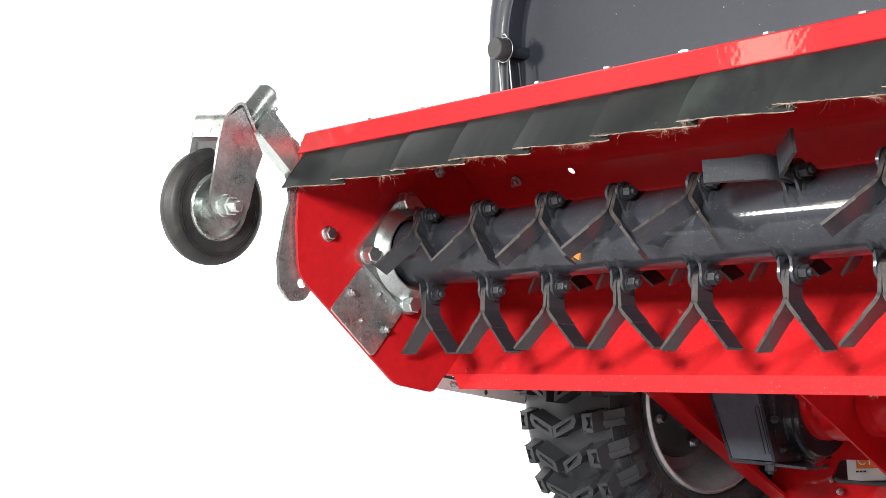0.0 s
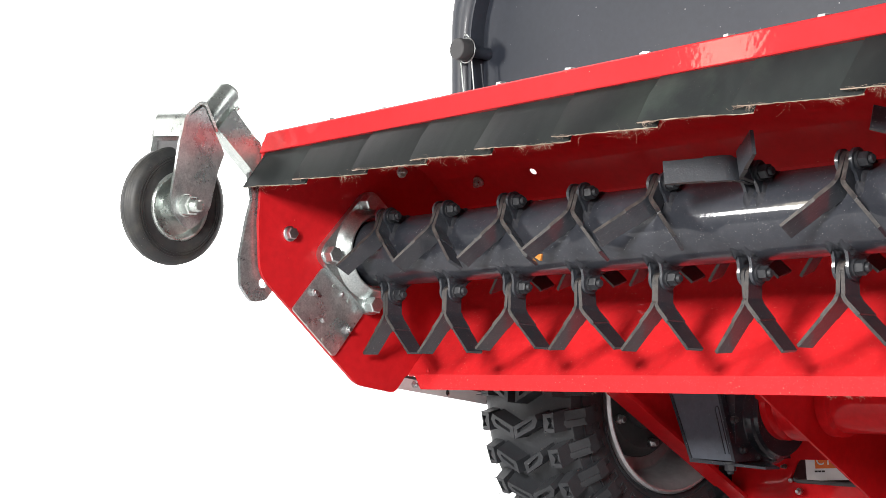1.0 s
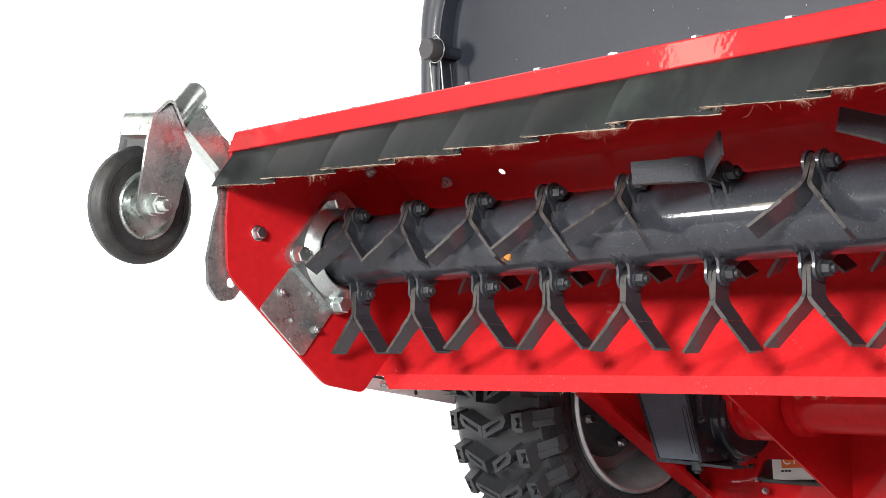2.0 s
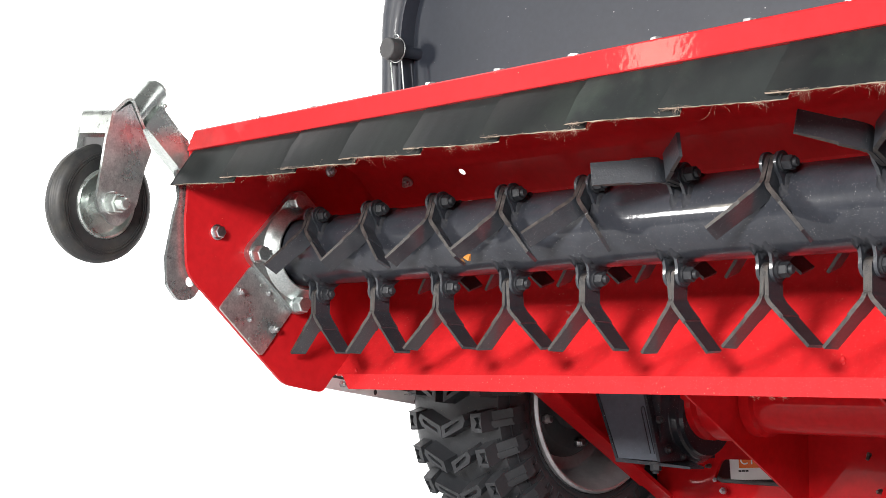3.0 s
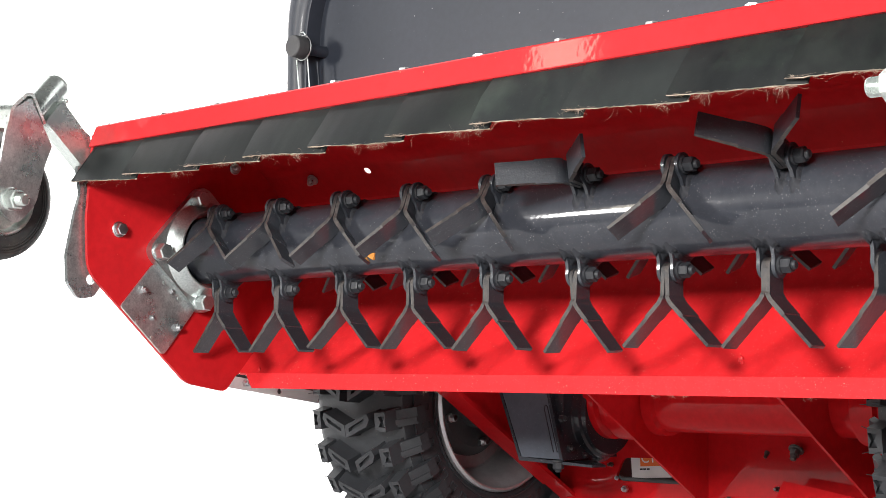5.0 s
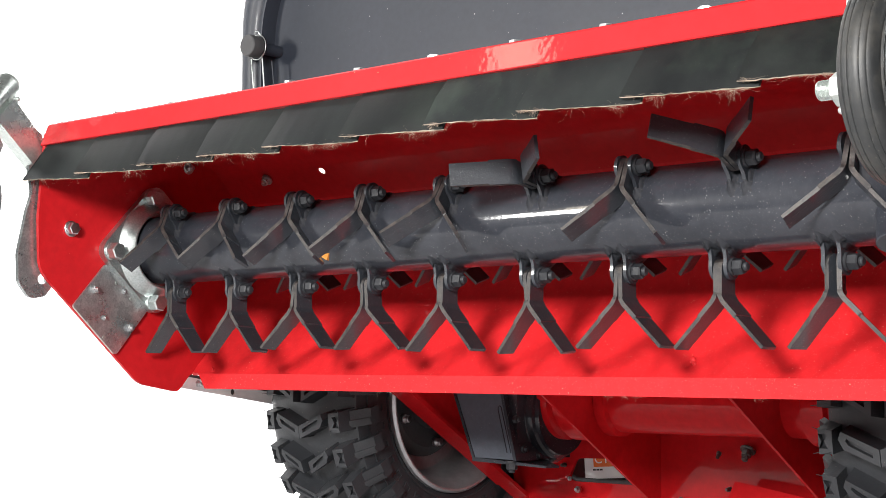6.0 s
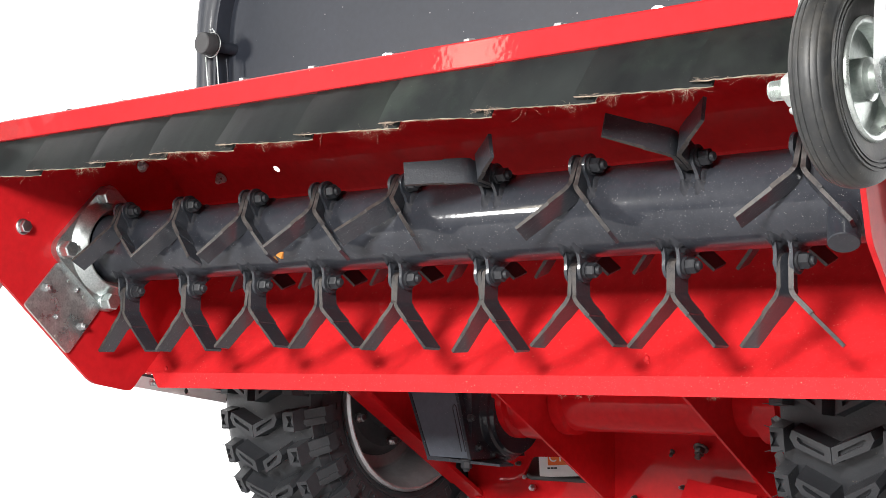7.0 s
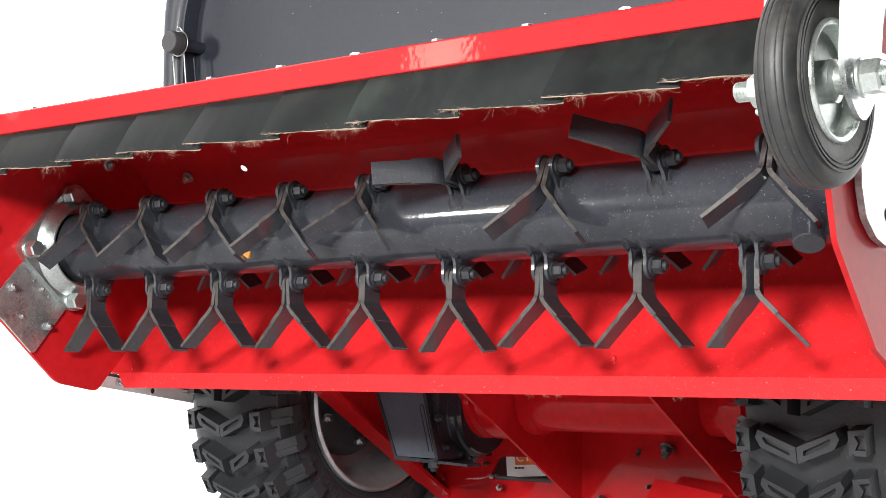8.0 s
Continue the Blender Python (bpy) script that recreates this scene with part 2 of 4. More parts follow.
def rounded(pts, radius, steps=5):
    """A polygon with its corners rounded; radius: one number or one for each corner."""
    out, n = [], len(pts)
    for i in range(n):
        r = radius[i] if isinstance(radius, (list, tuple)) else radius
        p, a, b = Vector(pts[i]), Vector(pts[i - 1]), Vector(pts[(i + 1) % n])
        if r <= 0:
            out.append(tuple(p))
            continue
        u, v = (a - p).normalized(), (b - p).normalized()
        half = u.angle(v) / 2
        d = min(r / math.tan(half), (a - p).length * 0.48, (b - p).length * 0.48)
        p0, p1 = p + u * d, p + v * d
        for k in range(steps + 1):
            s = k / steps
            out.append(tuple(p0 * (1 - s) ** 2 + p * 2 * s * (1 - s) + p1 * s * s))
    return out


def bent_sheet(pts, thick):
    """A bent sheet's closed outline from its polyline in (y, z); it grows to the right of the way."""
    v = [Vector(p) for p in pts]
    back = []
    for i, p in enumerate(v):
        d0 = (p - v[i - 1]).normalized() if i else (v[1] - p).normalized()
        d1 = (v[i + 1] - p).normalized() if i + 1 < len(v) else d0
        n0, n1 = Vector((d0.y, -d0.x)), Vector((d1.y, -d1.x))
        n = (n0 + n1).normalized()
        back.append(p + n * thick / max(0.4, n.dot(n0)))
    return [tuple(p) for p in v] + [tuple(p) for p in reversed(back)]


def pierced(bm, origin, u, v, thick, outer, holes):
    """A flat plate with holes: outlines in the plane's own (u, v) coordinates, grown along u x v."""
    o, u, v = Vector(origin), Vector(u).normalized(), Vector(v).normalized()
    n = u.cross(v) * thick
    rims = []
    for lift in (Vector(), n):
        loops = [[bm.verts.new(o + u * a + v * b + lift) for a, b in loop] for loop in (outer, *holes)]
        edges = [bm.edges.new((l[i - 1], l[i])) for l in loops for i in range(len(l))]
        bmesh.ops.triangle_fill(bm, use_beauty=True, edges=edges)
        rims.append(loops)
    for la, lb in zip(*rims):
        for i in range(len(la)):
            bm.faces.new((la[i - 1], la[i], lb[i], lb[i - 1]))


def circle(cx, cy, r, n=20, squash=1.0):
    return [(cx + r * math.cos(2 * math.pi * k / n), cy + squash * r * math.sin(2 * math.pi * k / n)) for k in range(n)]


def hexagon(bm, start, axis, flats, height, dome=0.12):
    """A hexagon head with a chamfered top."""
    axis = Vector(axis).normalized()
    side = axis.orthogonal().normalized()
    up = axis.cross(side)
    r = flats / 2 / math.cos(math.pi / 6)
    rows = []
    for a, k in ((0, 1), (height * (1 - dome), 1), (height, 0.86)):
        rows.append([bm.verts.new(Vector(start) + axis * a + (side * math.cos(i * math.pi / 3) + up * math.sin(i * math.pi / 3)) * r * k) for i in range(6)])
    for p, q in zip(rows, rows[1:]):
        for i in range(6):
            bm.faces.new((p[i], p[(i + 1) % 6], q[(i + 1) % 6], q[i]))
    bm.faces.new(rows[0][::-1])
    bm.faces.new(rows[-1])


def bolt_mesh(name, material, flats, head, washer=0.0, shank=0.0, shank_r=0.0, nut=True):
    """A bolt head or nut along +x, with its washer and the thread that stands out of it."""
    bm = bmesh.new()
    w = 0.0022 if washer else 0.0
    if washer:
        turned(bm, (-0.0005, 0, 0), (1, 0, 0), [(0, washer), (w, washer), (w + 0.0006, washer * 0.93)], 24)
    hexagon(bm, (w, 0, 0), (1, 0, 0), flats, head)
    if shank:
        rows, k = [(0, shank_r)], head
        while k < head + shank - 0.002:
            rows += [(k, shank_r * 0.97), (k + 0.0007, shank_r * 1.08)]
            k += 0.0014
        turned(bm, (w, 0, 0), (1, 0, 0), rows + [(head + shank - 0.0008, shank_r), (head + shank, shank_r * 0.8)], 16)
    return mesh_of(name, bm, material, 30)


def wire(bm, pts, r, closed=False):
    """A round wire through points."""
    rings, n = [], len(pts)
    for i, p in enumerate(pts):
        p = Vector(p)
        d = (Vector(pts[(i + 1) % n]) - Vector(pts[i - 1])) if closed else Vector(pts[min(i + 1, n - 1)]) - Vector(pts[max(i - 1, 0)])
        side = d.cross(Vector((0.31, 0.87, 0.11))).normalized()
        up = d.normalized().cross(side)
        rings.append([bm.verts.new(p + (side * math.cos(k) + up * math.sin(k)) * r) for k in (math.pi * j / 4 for j in range(8))])
    for p, q in zip(rings, rings[1:] + (rings[:1] if closed else [])):
        for j in range(8):
            bm.faces.new((p[j], p[(j + 1) % 8], q[(j + 1) % 8], q[j]))
    if not closed:
        bm.faces.new(rings[0])
        bm.faces.new(rings[-1])


def facing(p, axis, spin=0.0):
    """A pose at p whose x axis points along axis."""
    q = Vector((1, 0, 0)).rotation_difference(Vector(axis))
    return Matrix.Translation(p) @ q.to_matrix().to_4x4() @ Matrix.Rotation(radians(spin), 4, "X")


# ---- the studio ----
def studio():
    """White paper floor that runs up into a cove round the back of the set; the cove's own glow stands in for lamps on
    it.
    """
    seg = [math.radians(k) for k in range(25, 201, 5)]
    inner, bend, top = 1.35, 0.9, 3.6
    bm = bmesh.new()
    profile = [(inner, 0.0)] + [(inner + bend * math.sin(a), bend - bend * math.cos(a)) for a in (math.radians(10 * k) for k in range(1, 10))] + [(inner + bend, top)]
    rows = [[bm.verts.new((r * math.cos(a) - 0.2, r * math.sin(a) + 0.1, z)) for r, z in profile] for a in seg]
    for p, q in zip(rows, rows[1:]):
        for i in range(len(profile) - 1):
            bm.faces.new((p[i], q[i], q[i + 1], p[i + 1]))
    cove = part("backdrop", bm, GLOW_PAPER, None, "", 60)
    tagged(cove, "white seamless studio backdrop with a glow of its own in place of lamps", "backdrop", kind="structure")
    bm = bmesh.new()
    ground = [bm.verts.new((1.36 * math.cos(a) - 0.2, 1.36 * math.sin(a) + 0.1, -0.004)) for a in seg] + [bm.verts.new((x, y, -0.004)) for x, y in ((-1.9, -0.45), (-1.9, -1.45), (2.2, -1.45), (2.2, 0.1))]
    bm.faces.new(ground)
    ob = part("floor", bm, PAPER, None, "", 60)
    tagged(ob, "white paper floor under the machine", "floor", kind="structure")
    bm = bmesh.new()
    bm.faces.new([bm.verts.new(p) for p in ((-6, -6, -0.012), (6, -6, -0.012), (6, 5, -0.012), (-6, 5, -0.012))])
    ob = part("ground", bm, DARK_FLOOR, None, "", 60)
    tagged(ob, "dark studio floor beyond the white paper", "floor", kind="structure")


studio()

# ---- the flail mower ----
AXIS = Vector((0, 0, 0.4390))
DRUM_R = 0.0440
LEFT, RIGHT = -0.530, 0.562

mower = thing("flail_mower", (0, 0, 0.26), "red flail mower head tilted up to show its rotor and flails", "mower")

M_BIG = bolt_mesh("big_bolt", CAST, 0.0192, 0.0140, 0.0116)
M_HEAD = bolt_mesh("hex_bolt", STEEL_BOLT, 0.0140, 0.008, 0.0100)
M_SMALL = bolt_mesh("small_nut", STEEL_BOLT, 0.009, 0.005, 0.0, 0.004, 0.003)
M_RIVET = bolt_mesh("small_bolt", STEEL_BOLT, 0.006, 0.003, 0.0, 0.002, 0.002)
M_BLACK_NUT = bolt_mesh("black_nut", NUT_BLACK, 0.0132, 0.0095, 0.0088, 0.004, 0.0042)
M_INNER = bolt_mesh("inner_bolt", ZINC_DULL, 0.010, 0.005, 0.0078, 0.004, 0.0032)
M_FRAME = bolt_mesh("frame_nut", DARK_STEEL, 0.0125, 0.008, 0.0105, 0.007, 0.0042)
M_STUD = bolt_mesh("dark_stud", DARK_STEEL, 0.0065, 0.004, 0.0, 0.006, 0.0024)
M_TOP_BOLT = bolt_mesh("galvanised_bolt", STEEL_BOLT, 0.0112, 0.0048, 0.0088)


FLAP_EDGES = [-0.535, -0.4296, -0.3115, -0.2075, -0.1030, 0.0095, 0.1210, 0.2300, 0.3405, 0.4513, 0.566]


def flap_hem(x):
    """A point on the lower edge of the flap that hangs at x."""
    i = max(k for k in range(10) if x >= FLAP_EDGES[k] or k == 0)
    u = (x - FLAP_EDGES[i]) / (FLAP_EDGES[i + 1] - FLAP_EDGES[i])
    return Vector((x, -0.1850 - 0.0085 * (1 - u * u), 0.5145 - 0.0058 * u))


def grass():
    """Dry grass fibres: a thin hem that lies along the flaps, a few hanging tufts and stray wisps."""
    rnd = random.Random(21)
    curve = bpy.data.curves.new("dry_grass_fibres", "CURVE")
    curve.dimensions, curve.bevel_depth, curve.bevel_resolution = "3D", 0.00003, 0

    def fibre(x, step, droop, curl, root=None):
        p = root or flap_hem(x) + Vector((0, rnd.uniform(0.0, 0.003), rnd.gauss(0.0002, 0.0005)))
        way = Vector((rnd.choice((-1, 1)), rnd.gauss(0, 0.15), rnd.gauss(-droop, 0.3 * droop))).normalized()
        sp = curve.splines.new("POLY")
        sp.points.add(8)
        for i in range(9):
            sp.points[i].co = (*p, 1)
            way = (way + Vector((rnd.gauss(0, curl), rnd.gauss(0, 0.6 * curl), rnd.gauss(-0.12 * droop, curl)))).normalized()
            p = p + way * step

    for k in range(1800):
        fibre(rnd.uniform(-0.53, 0.555), rnd.uniform(0.0003, 0.0009), 0.02, 0.05)
    for x in FLAP_EDGES[1:-1]:
        for k in range(60):
            fibre(x + rnd.uniform(0.000, 0.010), rnd.uniform(0.0002, 0.0006), 0.15, 0.18)
    for k in range(15):
        x, size = rnd.uniform(-0.50, 0.53), rnd.uniform(0.5, 1.2)
        for n in range(int(30 * size)):
            fibre(x + rnd.gauss(0, 0.0035 * size), rnd.uniform(0.0004, 0.0015) * size, 0.7, 0.50)
    for k in range(170):
        fibre(rnd.uniform(-0.52, 0.55), rnd.uniform(0.0006, 0.0022), 0.45, 0.25)
    # clippings stuck under the lower lip
    for x in (0.141, 0.161, 0.177, 0.318, -0.186, -0.167):
        for k in range(14):
            fibre(0, rnd.uniform(0.0003, 0.0009), 0.5, 0.5, Vector((x + rnd.gauss(0, 0.003), rnd.uniform(0.0650, 0.0690), 0.2594)))
    curve.materials.append(STRAW)
    tagged(new("dry_grass_fibres", curve), "dry pale grass fibres caught on the rubber flaps", "grass", kind="stuff")


def housing():
    # top and back sheet with the lip along its lower edge
    shell = rounded_line([(-0.158, 0.580), (0.060, 0.570), (0.100, 0.5550), (0.155, 0.500), (0.178, 0.440), (0.150, 0.372), (0.0655, 0.2780)], 0.014)
    shell[-1] = (0.0668, 0.2794)
    # the slope that carries a drilled hole is a plate of its own shape
    k = next(i for i, q in enumerate(shell) if q[0] > 0.125)
    p0, p1 = Vector((0, *shell[k - 1])), Vector((0, *shell[k]))
    x0, x1 = LEFT + 0.0003, RIGHT - 0.0003
    for run in (shell[:k], shell[k:]):
        bm = bmesh.new()
        extrude_x(bm, bent_sheet(run, -0.004), x0, x1)
        part("housing_sheet", bm, RED_INNER if run[0] == shell[0] else RED_DUSTY, mower, "bright red enamelled bent steel sheet", 40)
    bm = bmesh.new()
    # lower lip, cut back and rounded off beside the left side plate
    extrude_y(bm, [(-0.5145, 0.2793), (-0.5075, 0.2690)] + rounded([(-0.5060, 0.2660), (-0.5015, 0.2596), (-0.490, 0.2596)], [0, 0.004, 0]) + [(x1, 0.2596), (x1, 0.2793)], 0.0652, 0.0690)
    soft_edges(bm, 0.0008, 2, 60)
    part("lower_lip", bm, RED_DUSTY, mower, "red enamelled lip along the lower edge, dusty", 40)
    bm = bmesh.new()
    width = (p1 - p0).length
    pierced(bm, (x0, p0.y, p0.z), (1, 0, 0), (p1 - p0), 0.0015, [(0, 0), (x1 - x0, 0), (x1 - x0, width), (0, width)], [circle(-0.3360 - x0, 0.0078, 0.0050)])
    part("housing_sheet", bm, RED_INNER, mower, "red enamelled sheet with a drilled hole", 40)
    for p, axis in (((-0.4390, 0.1150, 0.5370), (0, -0.71, -0.71)), ((LEFT, 0.055, 0.553), (1, 0, 0))):
        place("inner_bolt", M_INNER, mower, facing(p, axis, 15), "dull bolt end with nut")
    # front band: folded strip that clamps the rubber flaps
    band = [(-0.1660, 0.5580), (-0.1715, 0.5590), (-0.1722, 0.5600), (-0.1716, 0.5820), (-0.1700, 0.5837), (-0.1300, 0.5850)]
    bm = bmesh.new()
    strip = bent_sheet(band, 0.004)
    hull(bm, [(LEFT - 0.006 + 0.62 * (z - 0.558), y, z) for y, z in strip], [(RIGHT + 0.004, y, z) for y, z in strip])
    soft_edges(bm, 0.0008, 2, 60)
    part("front_band", bm, RED, mower, "glossy red folded edge strip", 15)
    # side plates
    left = [(-0.168, 0.575), (-0.176, 0.470), (-0.173, 0.405), (-0.0585, 0.3005), (-0.020, 0.2660), (0.0440, 0.2545), (0.0625, 0.2765), (0.0850, 0.2850), (0.186, 0.40), (0.186, 0.53), (0.11, 0.592), (-0.02, 0.592)]
    bm = bmesh.new()
    extrude_x(bm, rounded(left, [0.004, 0.05, 0.04, 0, 0.04, 0.014, 0.008, 0.01, 0.05, 0.05, 0.03, 0.01]), LEFT - 0.005, LEFT)
    soft_edges(bm, 0.0007, 1, 60)
    part("side_plate", bm, RED, mower)
    right = [(-0.168, 0.575), (-0.160, 0.480), (-0.1400, 0.4300), (-0.1290, 0.3850), (-0.0560, 0.3030), (-0.0260, 0.2890), (0.020, 0.2560), (0.060, 0.2545), (0.074, 0.2790), (0.186, 0.40), (0.186, 0.53), (0.11, 0.592), (-0.02, 0.592)]
    bm = bmesh.new()
    extrude_x(bm, rounded(right, [0.004, 0.02, 0.03, 0.03, 0.01, 0, 0.03, 0.018, 0.01, 0.05, 0.05, 0.03, 0.01]), RIGHT, RIGHT + 0.005)
    soft_edges(bm, 0.0007, 1, 60)
    part("side_plate", bm, RED_INNER, mower)
    # drips of weld and paint on the slope
    for x, y, z, r in ((0.235, 0.0815, 0.2957, 0.0034), (0.238, 0.0790, 0.2925, 0.0022), (-0.492, 0.0700, 0.2840, 0.0026)):
        bm = bmesh.new()
        bmesh.ops.create_icosphere(bm, subdivisions=2, radius=r, matrix=Matrix.Translation((x, y, z)) @ Matrix.Diagonal((1.0, 0.7, 1.5, 1)))
        part("weld_drip", bm, RED_DUSTY, mower, "small painted weld drip", 60)
    # bolts along the band
    for k in range(-5, 6):
        place("band_bolt", M_TOP_BOLT, mower, facing((-0.007 + 0.1005 * k, -0.1540, 0.5820), (0, 0.04, 1), 17 * k))
    place("side_bolt", M_HEAD, mower, facing((LEFT, -0.129, 0.459), (1, 0, 0), 12), "zinc hex bolt with washer")


def rounded_line(pts, radius, steps=4):
    """An open polyline with its bends rounded."""
    out = [pts[0]]
    for a, p, b in zip(pts, pts[1:], pts[2:]):
        a, p, b = Vector(a), Vector(p), Vector(b)
        d = min(radius, (a - p).length * 0.45, (b - p).length * 0.45)
        p0, p1 = p + (a - p).normalized() * d, p + (b - p).normalized() * d
        out += [tuple(p0 * (1 - s) ** 2 + p * 2 * s * (1 - s) + p1 * s * s) for s in (k / steps for k in range(steps + 1))]
    return out + [pts[-1]]


def bearing():
    """Square cast flange with its hub at the rotor's left end, and the plate below it."""
    bm = bmesh.new()
    extrude_x(bm, rounded([(y, z) for y, z in ((-0.094, 0.434), (-0.006, 0.528), (0.086, 0.445), (-0.002, 0.351))], 0.02, 6), LEFT, LEFT + 0.011)
    soft_edges(bm, 0.0015, 2, 50)
    turned(bm, (LEFT + 0.010, AXIS.y, AXIS.z), (1, 0, 0), [(0, 0.0660), (0.002, 0.0620), (0.0085, 0.0575), (0.0160, 0.0530), (0.0185, 0.0518), (0.0190, 0.0506), (0.0185, 0.0494), (0.0165, 0.0488), (0.0015, 0.0480)], 64)
    flange = part("bearing_flange", bm, CAST, mower, "pale cast square bearing flange")
    for y, z in ((-0.0735, 0.4335), (-0.0150, 0.5050), (-0.0075, 0.3700)):
        place("flange_bolt", M_BIG, flange, facing((LEFT + 0.011, y, z), (1, 0, 0), 8), "large zinc hex bolt")
    bm = bmesh.new()
    plate = [(-0.1265, 0.3630), (-0.0775, 0.4190), (-0.0100, 0.3625), (-0.0605, 0.3020)]
    extrude_x(bm, rounded(plate, [0.004, 0.006, 0.006, 0.006]), LEFT + 0.001, LEFT + 0.004)
    soft_edges(bm, 0.0005, 1, 60)
    cover = part("cover_plate", bm, ZINC_DULL, mower, "dull zinc cover plate with small bolts")
    for y, z, me in ((-0.0944, 0.3849, M_SMALL), (-0.0491, 0.3841, M_RIVET), (-0.0398, 0.3378, M_SMALL), (-0.0787, 0.3493, M_RIVET)):
        place("plate_bolt", me, cover, facing((LEFT + 0.004, y, z), (1, 0, 0), 20))
    for y, z in ((-0.0612, 0.3943), (-0.0379, 0.3750), (-0.1022, 0.3443), (-0.0787, 0.3249)):
        bm = bmesh.new()
        turned(bm, (LEFT + 0.0035, y, z), (1, 0, 0), [(0, 0.0028), (0.0012, 0.0022)], 10)
        part("rivet", bm, ZINC, cover)


def flaps():
    """Overlapping rubber flaps below the band, each with its worn lower edge."""
    rnd = random.Random(4)
    for i, (x0, x1) in enumerate(zip(FLAP_EDGES, FLAP_EDGES[1:])):
        bm, n = bmesh.new(), 24
        x0 -= 0.004
        lap = 0.012
        rows = []
        for k in range(n + 1):
            s = k / n
            x = x0 + (x1 + lap - x0) * s
            top = Vector((x + (0.024 if i == 0 and k == 0 else 0.010), -0.1610 - 0.0022 * (1 - s ** 2.0), 0.568))
            sag = 0.0010 * math.sin(3.1 * s + i)
            bot = Vector((x - 0.002, -0.1850 - 0.0085 * (1 - s ** 2.0) + sag * 0.3, 0.5145 - 0.0058 * s + 0.0006 * math.sin(5 * s + 2 * i) + rnd.uniform(-0.0004, 0.0004)))
            mid = (top + bot) / 2 + Vector((0, -0.0016 + 0.0022 * math.sin(2.3 * s + 1.9 * i), 0))
            rows.append((top, mid, bot))
        th = Vector((0, 0.0030, 0.0010))
        front = [[bm.verts.new(p) for p in r] for r in rows]
        back = [[bm.verts.new(p + th) for p in r] for r in rows]
        for k in range(n):
            for j in range(2):
                bm.faces.new((front[k][j], front[k][j + 1], front[k + 1][j + 1], front[k + 1][j]))
                bm.faces.new((back[k][j], back[k + 1][j], back[k + 1][j + 1], back[k][j + 1]))
            bm.faces.new((front[k][0], front[k + 1][0], back[k + 1][0], back[k][0]))
            bm.faces.new((front[k][2], back[k][2], back[k + 1][2], front[k + 1][2]))
        for r in (0, n):
            for j in range(2):
                bm.faces.new((front[r][j], front[r][j + 1], back[r][j + 1], back[r][j]))
        flap = part("rubber_flap", bm, RUBBER_FLAP, mower, "black rubber flap with a frayed lower edge")
        bm = bmesh.new()
        lip = []
        for k in range(n + 1):
            p = rows[k][2]
            r = 0.0010 + rnd.uniform(-0.00035, 0.0003)
            lip.append([bm.verts.new(p + Vector((0, 0.002 + r * 1.3 * math.cos(a), 0.0004 + r * math.sin(a)))) for a in (math.radians(60 * q) for q in range(6))])
        for p, q in zip(lip, lip[1:]):
            for j in range(6):
                bm.faces.new((p[j], p[(j + 1) % 6], q[(j + 1) % 6], q[j]))
        bm.faces.new(lip[0])
        bm.faces.new(lip[-1])
        part("worn_edge", bm, RUBBER_EDGE, flap, "pale frayed rubber edge")


# ---- the rotor ----
def y_blade(side):
    """One half of a Y flail: handle on its pivot, then a leg bent outwards; the pivot is at the origin, the blade hangs along -z."""
    t, w = 0.0045, 0.0125
    bm = bmesh.new()
    path = [(0.0002, 0.0076), (0.0002, 0.0066), (0.0002, 0.0042), (0.0002, 0.0), (0.0002, -0.016), (0.0002, -0.0265), (0.0032, -0.0325), (0.0175, -0.0475), (0.0181, -0.0481), (0.0450, -0.0760)]
    path = path[:5] + rounded_line(path[4:8], 0.006, 3)[1:] + path[8:]
    outer, inner = [], []
    v = [Vector(p) for p in path]
    for i, p in enumerate(v):
        d0 = (p - v[i - 1]).normalized() if i else (v[1] - p).normalized()
        d1 = (v[i + 1] - p).normalized() if i + 1 < len(v) else d0
        d = (d0 + d1).normalized()
        n = Vector((-d.y, d.x))
        inner.append(p - n * 0)
        outer.append(p + n * (t if p.y > -0.0478 else 0.0034))
    loop = inner + outer[::-1]
    # widths: the handle narrows to its eye
    def half(z):
        return w * (0.94 * math.sqrt(max(0.12, 1 - (max(0.0, z) / 0.0080) ** 2)) if z > -0.016 else 0.94 if z > -0.025 else 1.05 if z > -0.048 else 0.95)
    a = [(side * p.x, -half(p.y), p.y) for p in loop]
    b = [(side * p.x, half(p.y), p.y) for p in loop]
    n = len(inner)
    va, vb = [bm.verts.new(p) for p in a], [bm.verts.new(p) for p in b]
    m = len(loop)
    for i in range(m):
        bm.faces.new((va[i], va[(i + 1) % m], vb[(i + 1) % m], vb[i]))
    for i in range(n - 1):
        bm.faces.new((va[i], va[i + 1], va[m - 2 - i], va[m - 1 - i])).material_index = 1
        bm.faces.new((vb[i], vb[m - 1 - i], vb[m - 2 - i], vb[i + 1])).material_index = 1
    for f in soft_edges(bm, 0.0008, 1, 40):
        f.material_index = 2
    me = mesh_of("flail_blade", bm, FLAIL_PAINT, 30, WORN_EDGE)
    me.materials.append(BARE_EDGE)
    return me


LIFT = 0.0141  # height of the flail pivots over the drum's skin


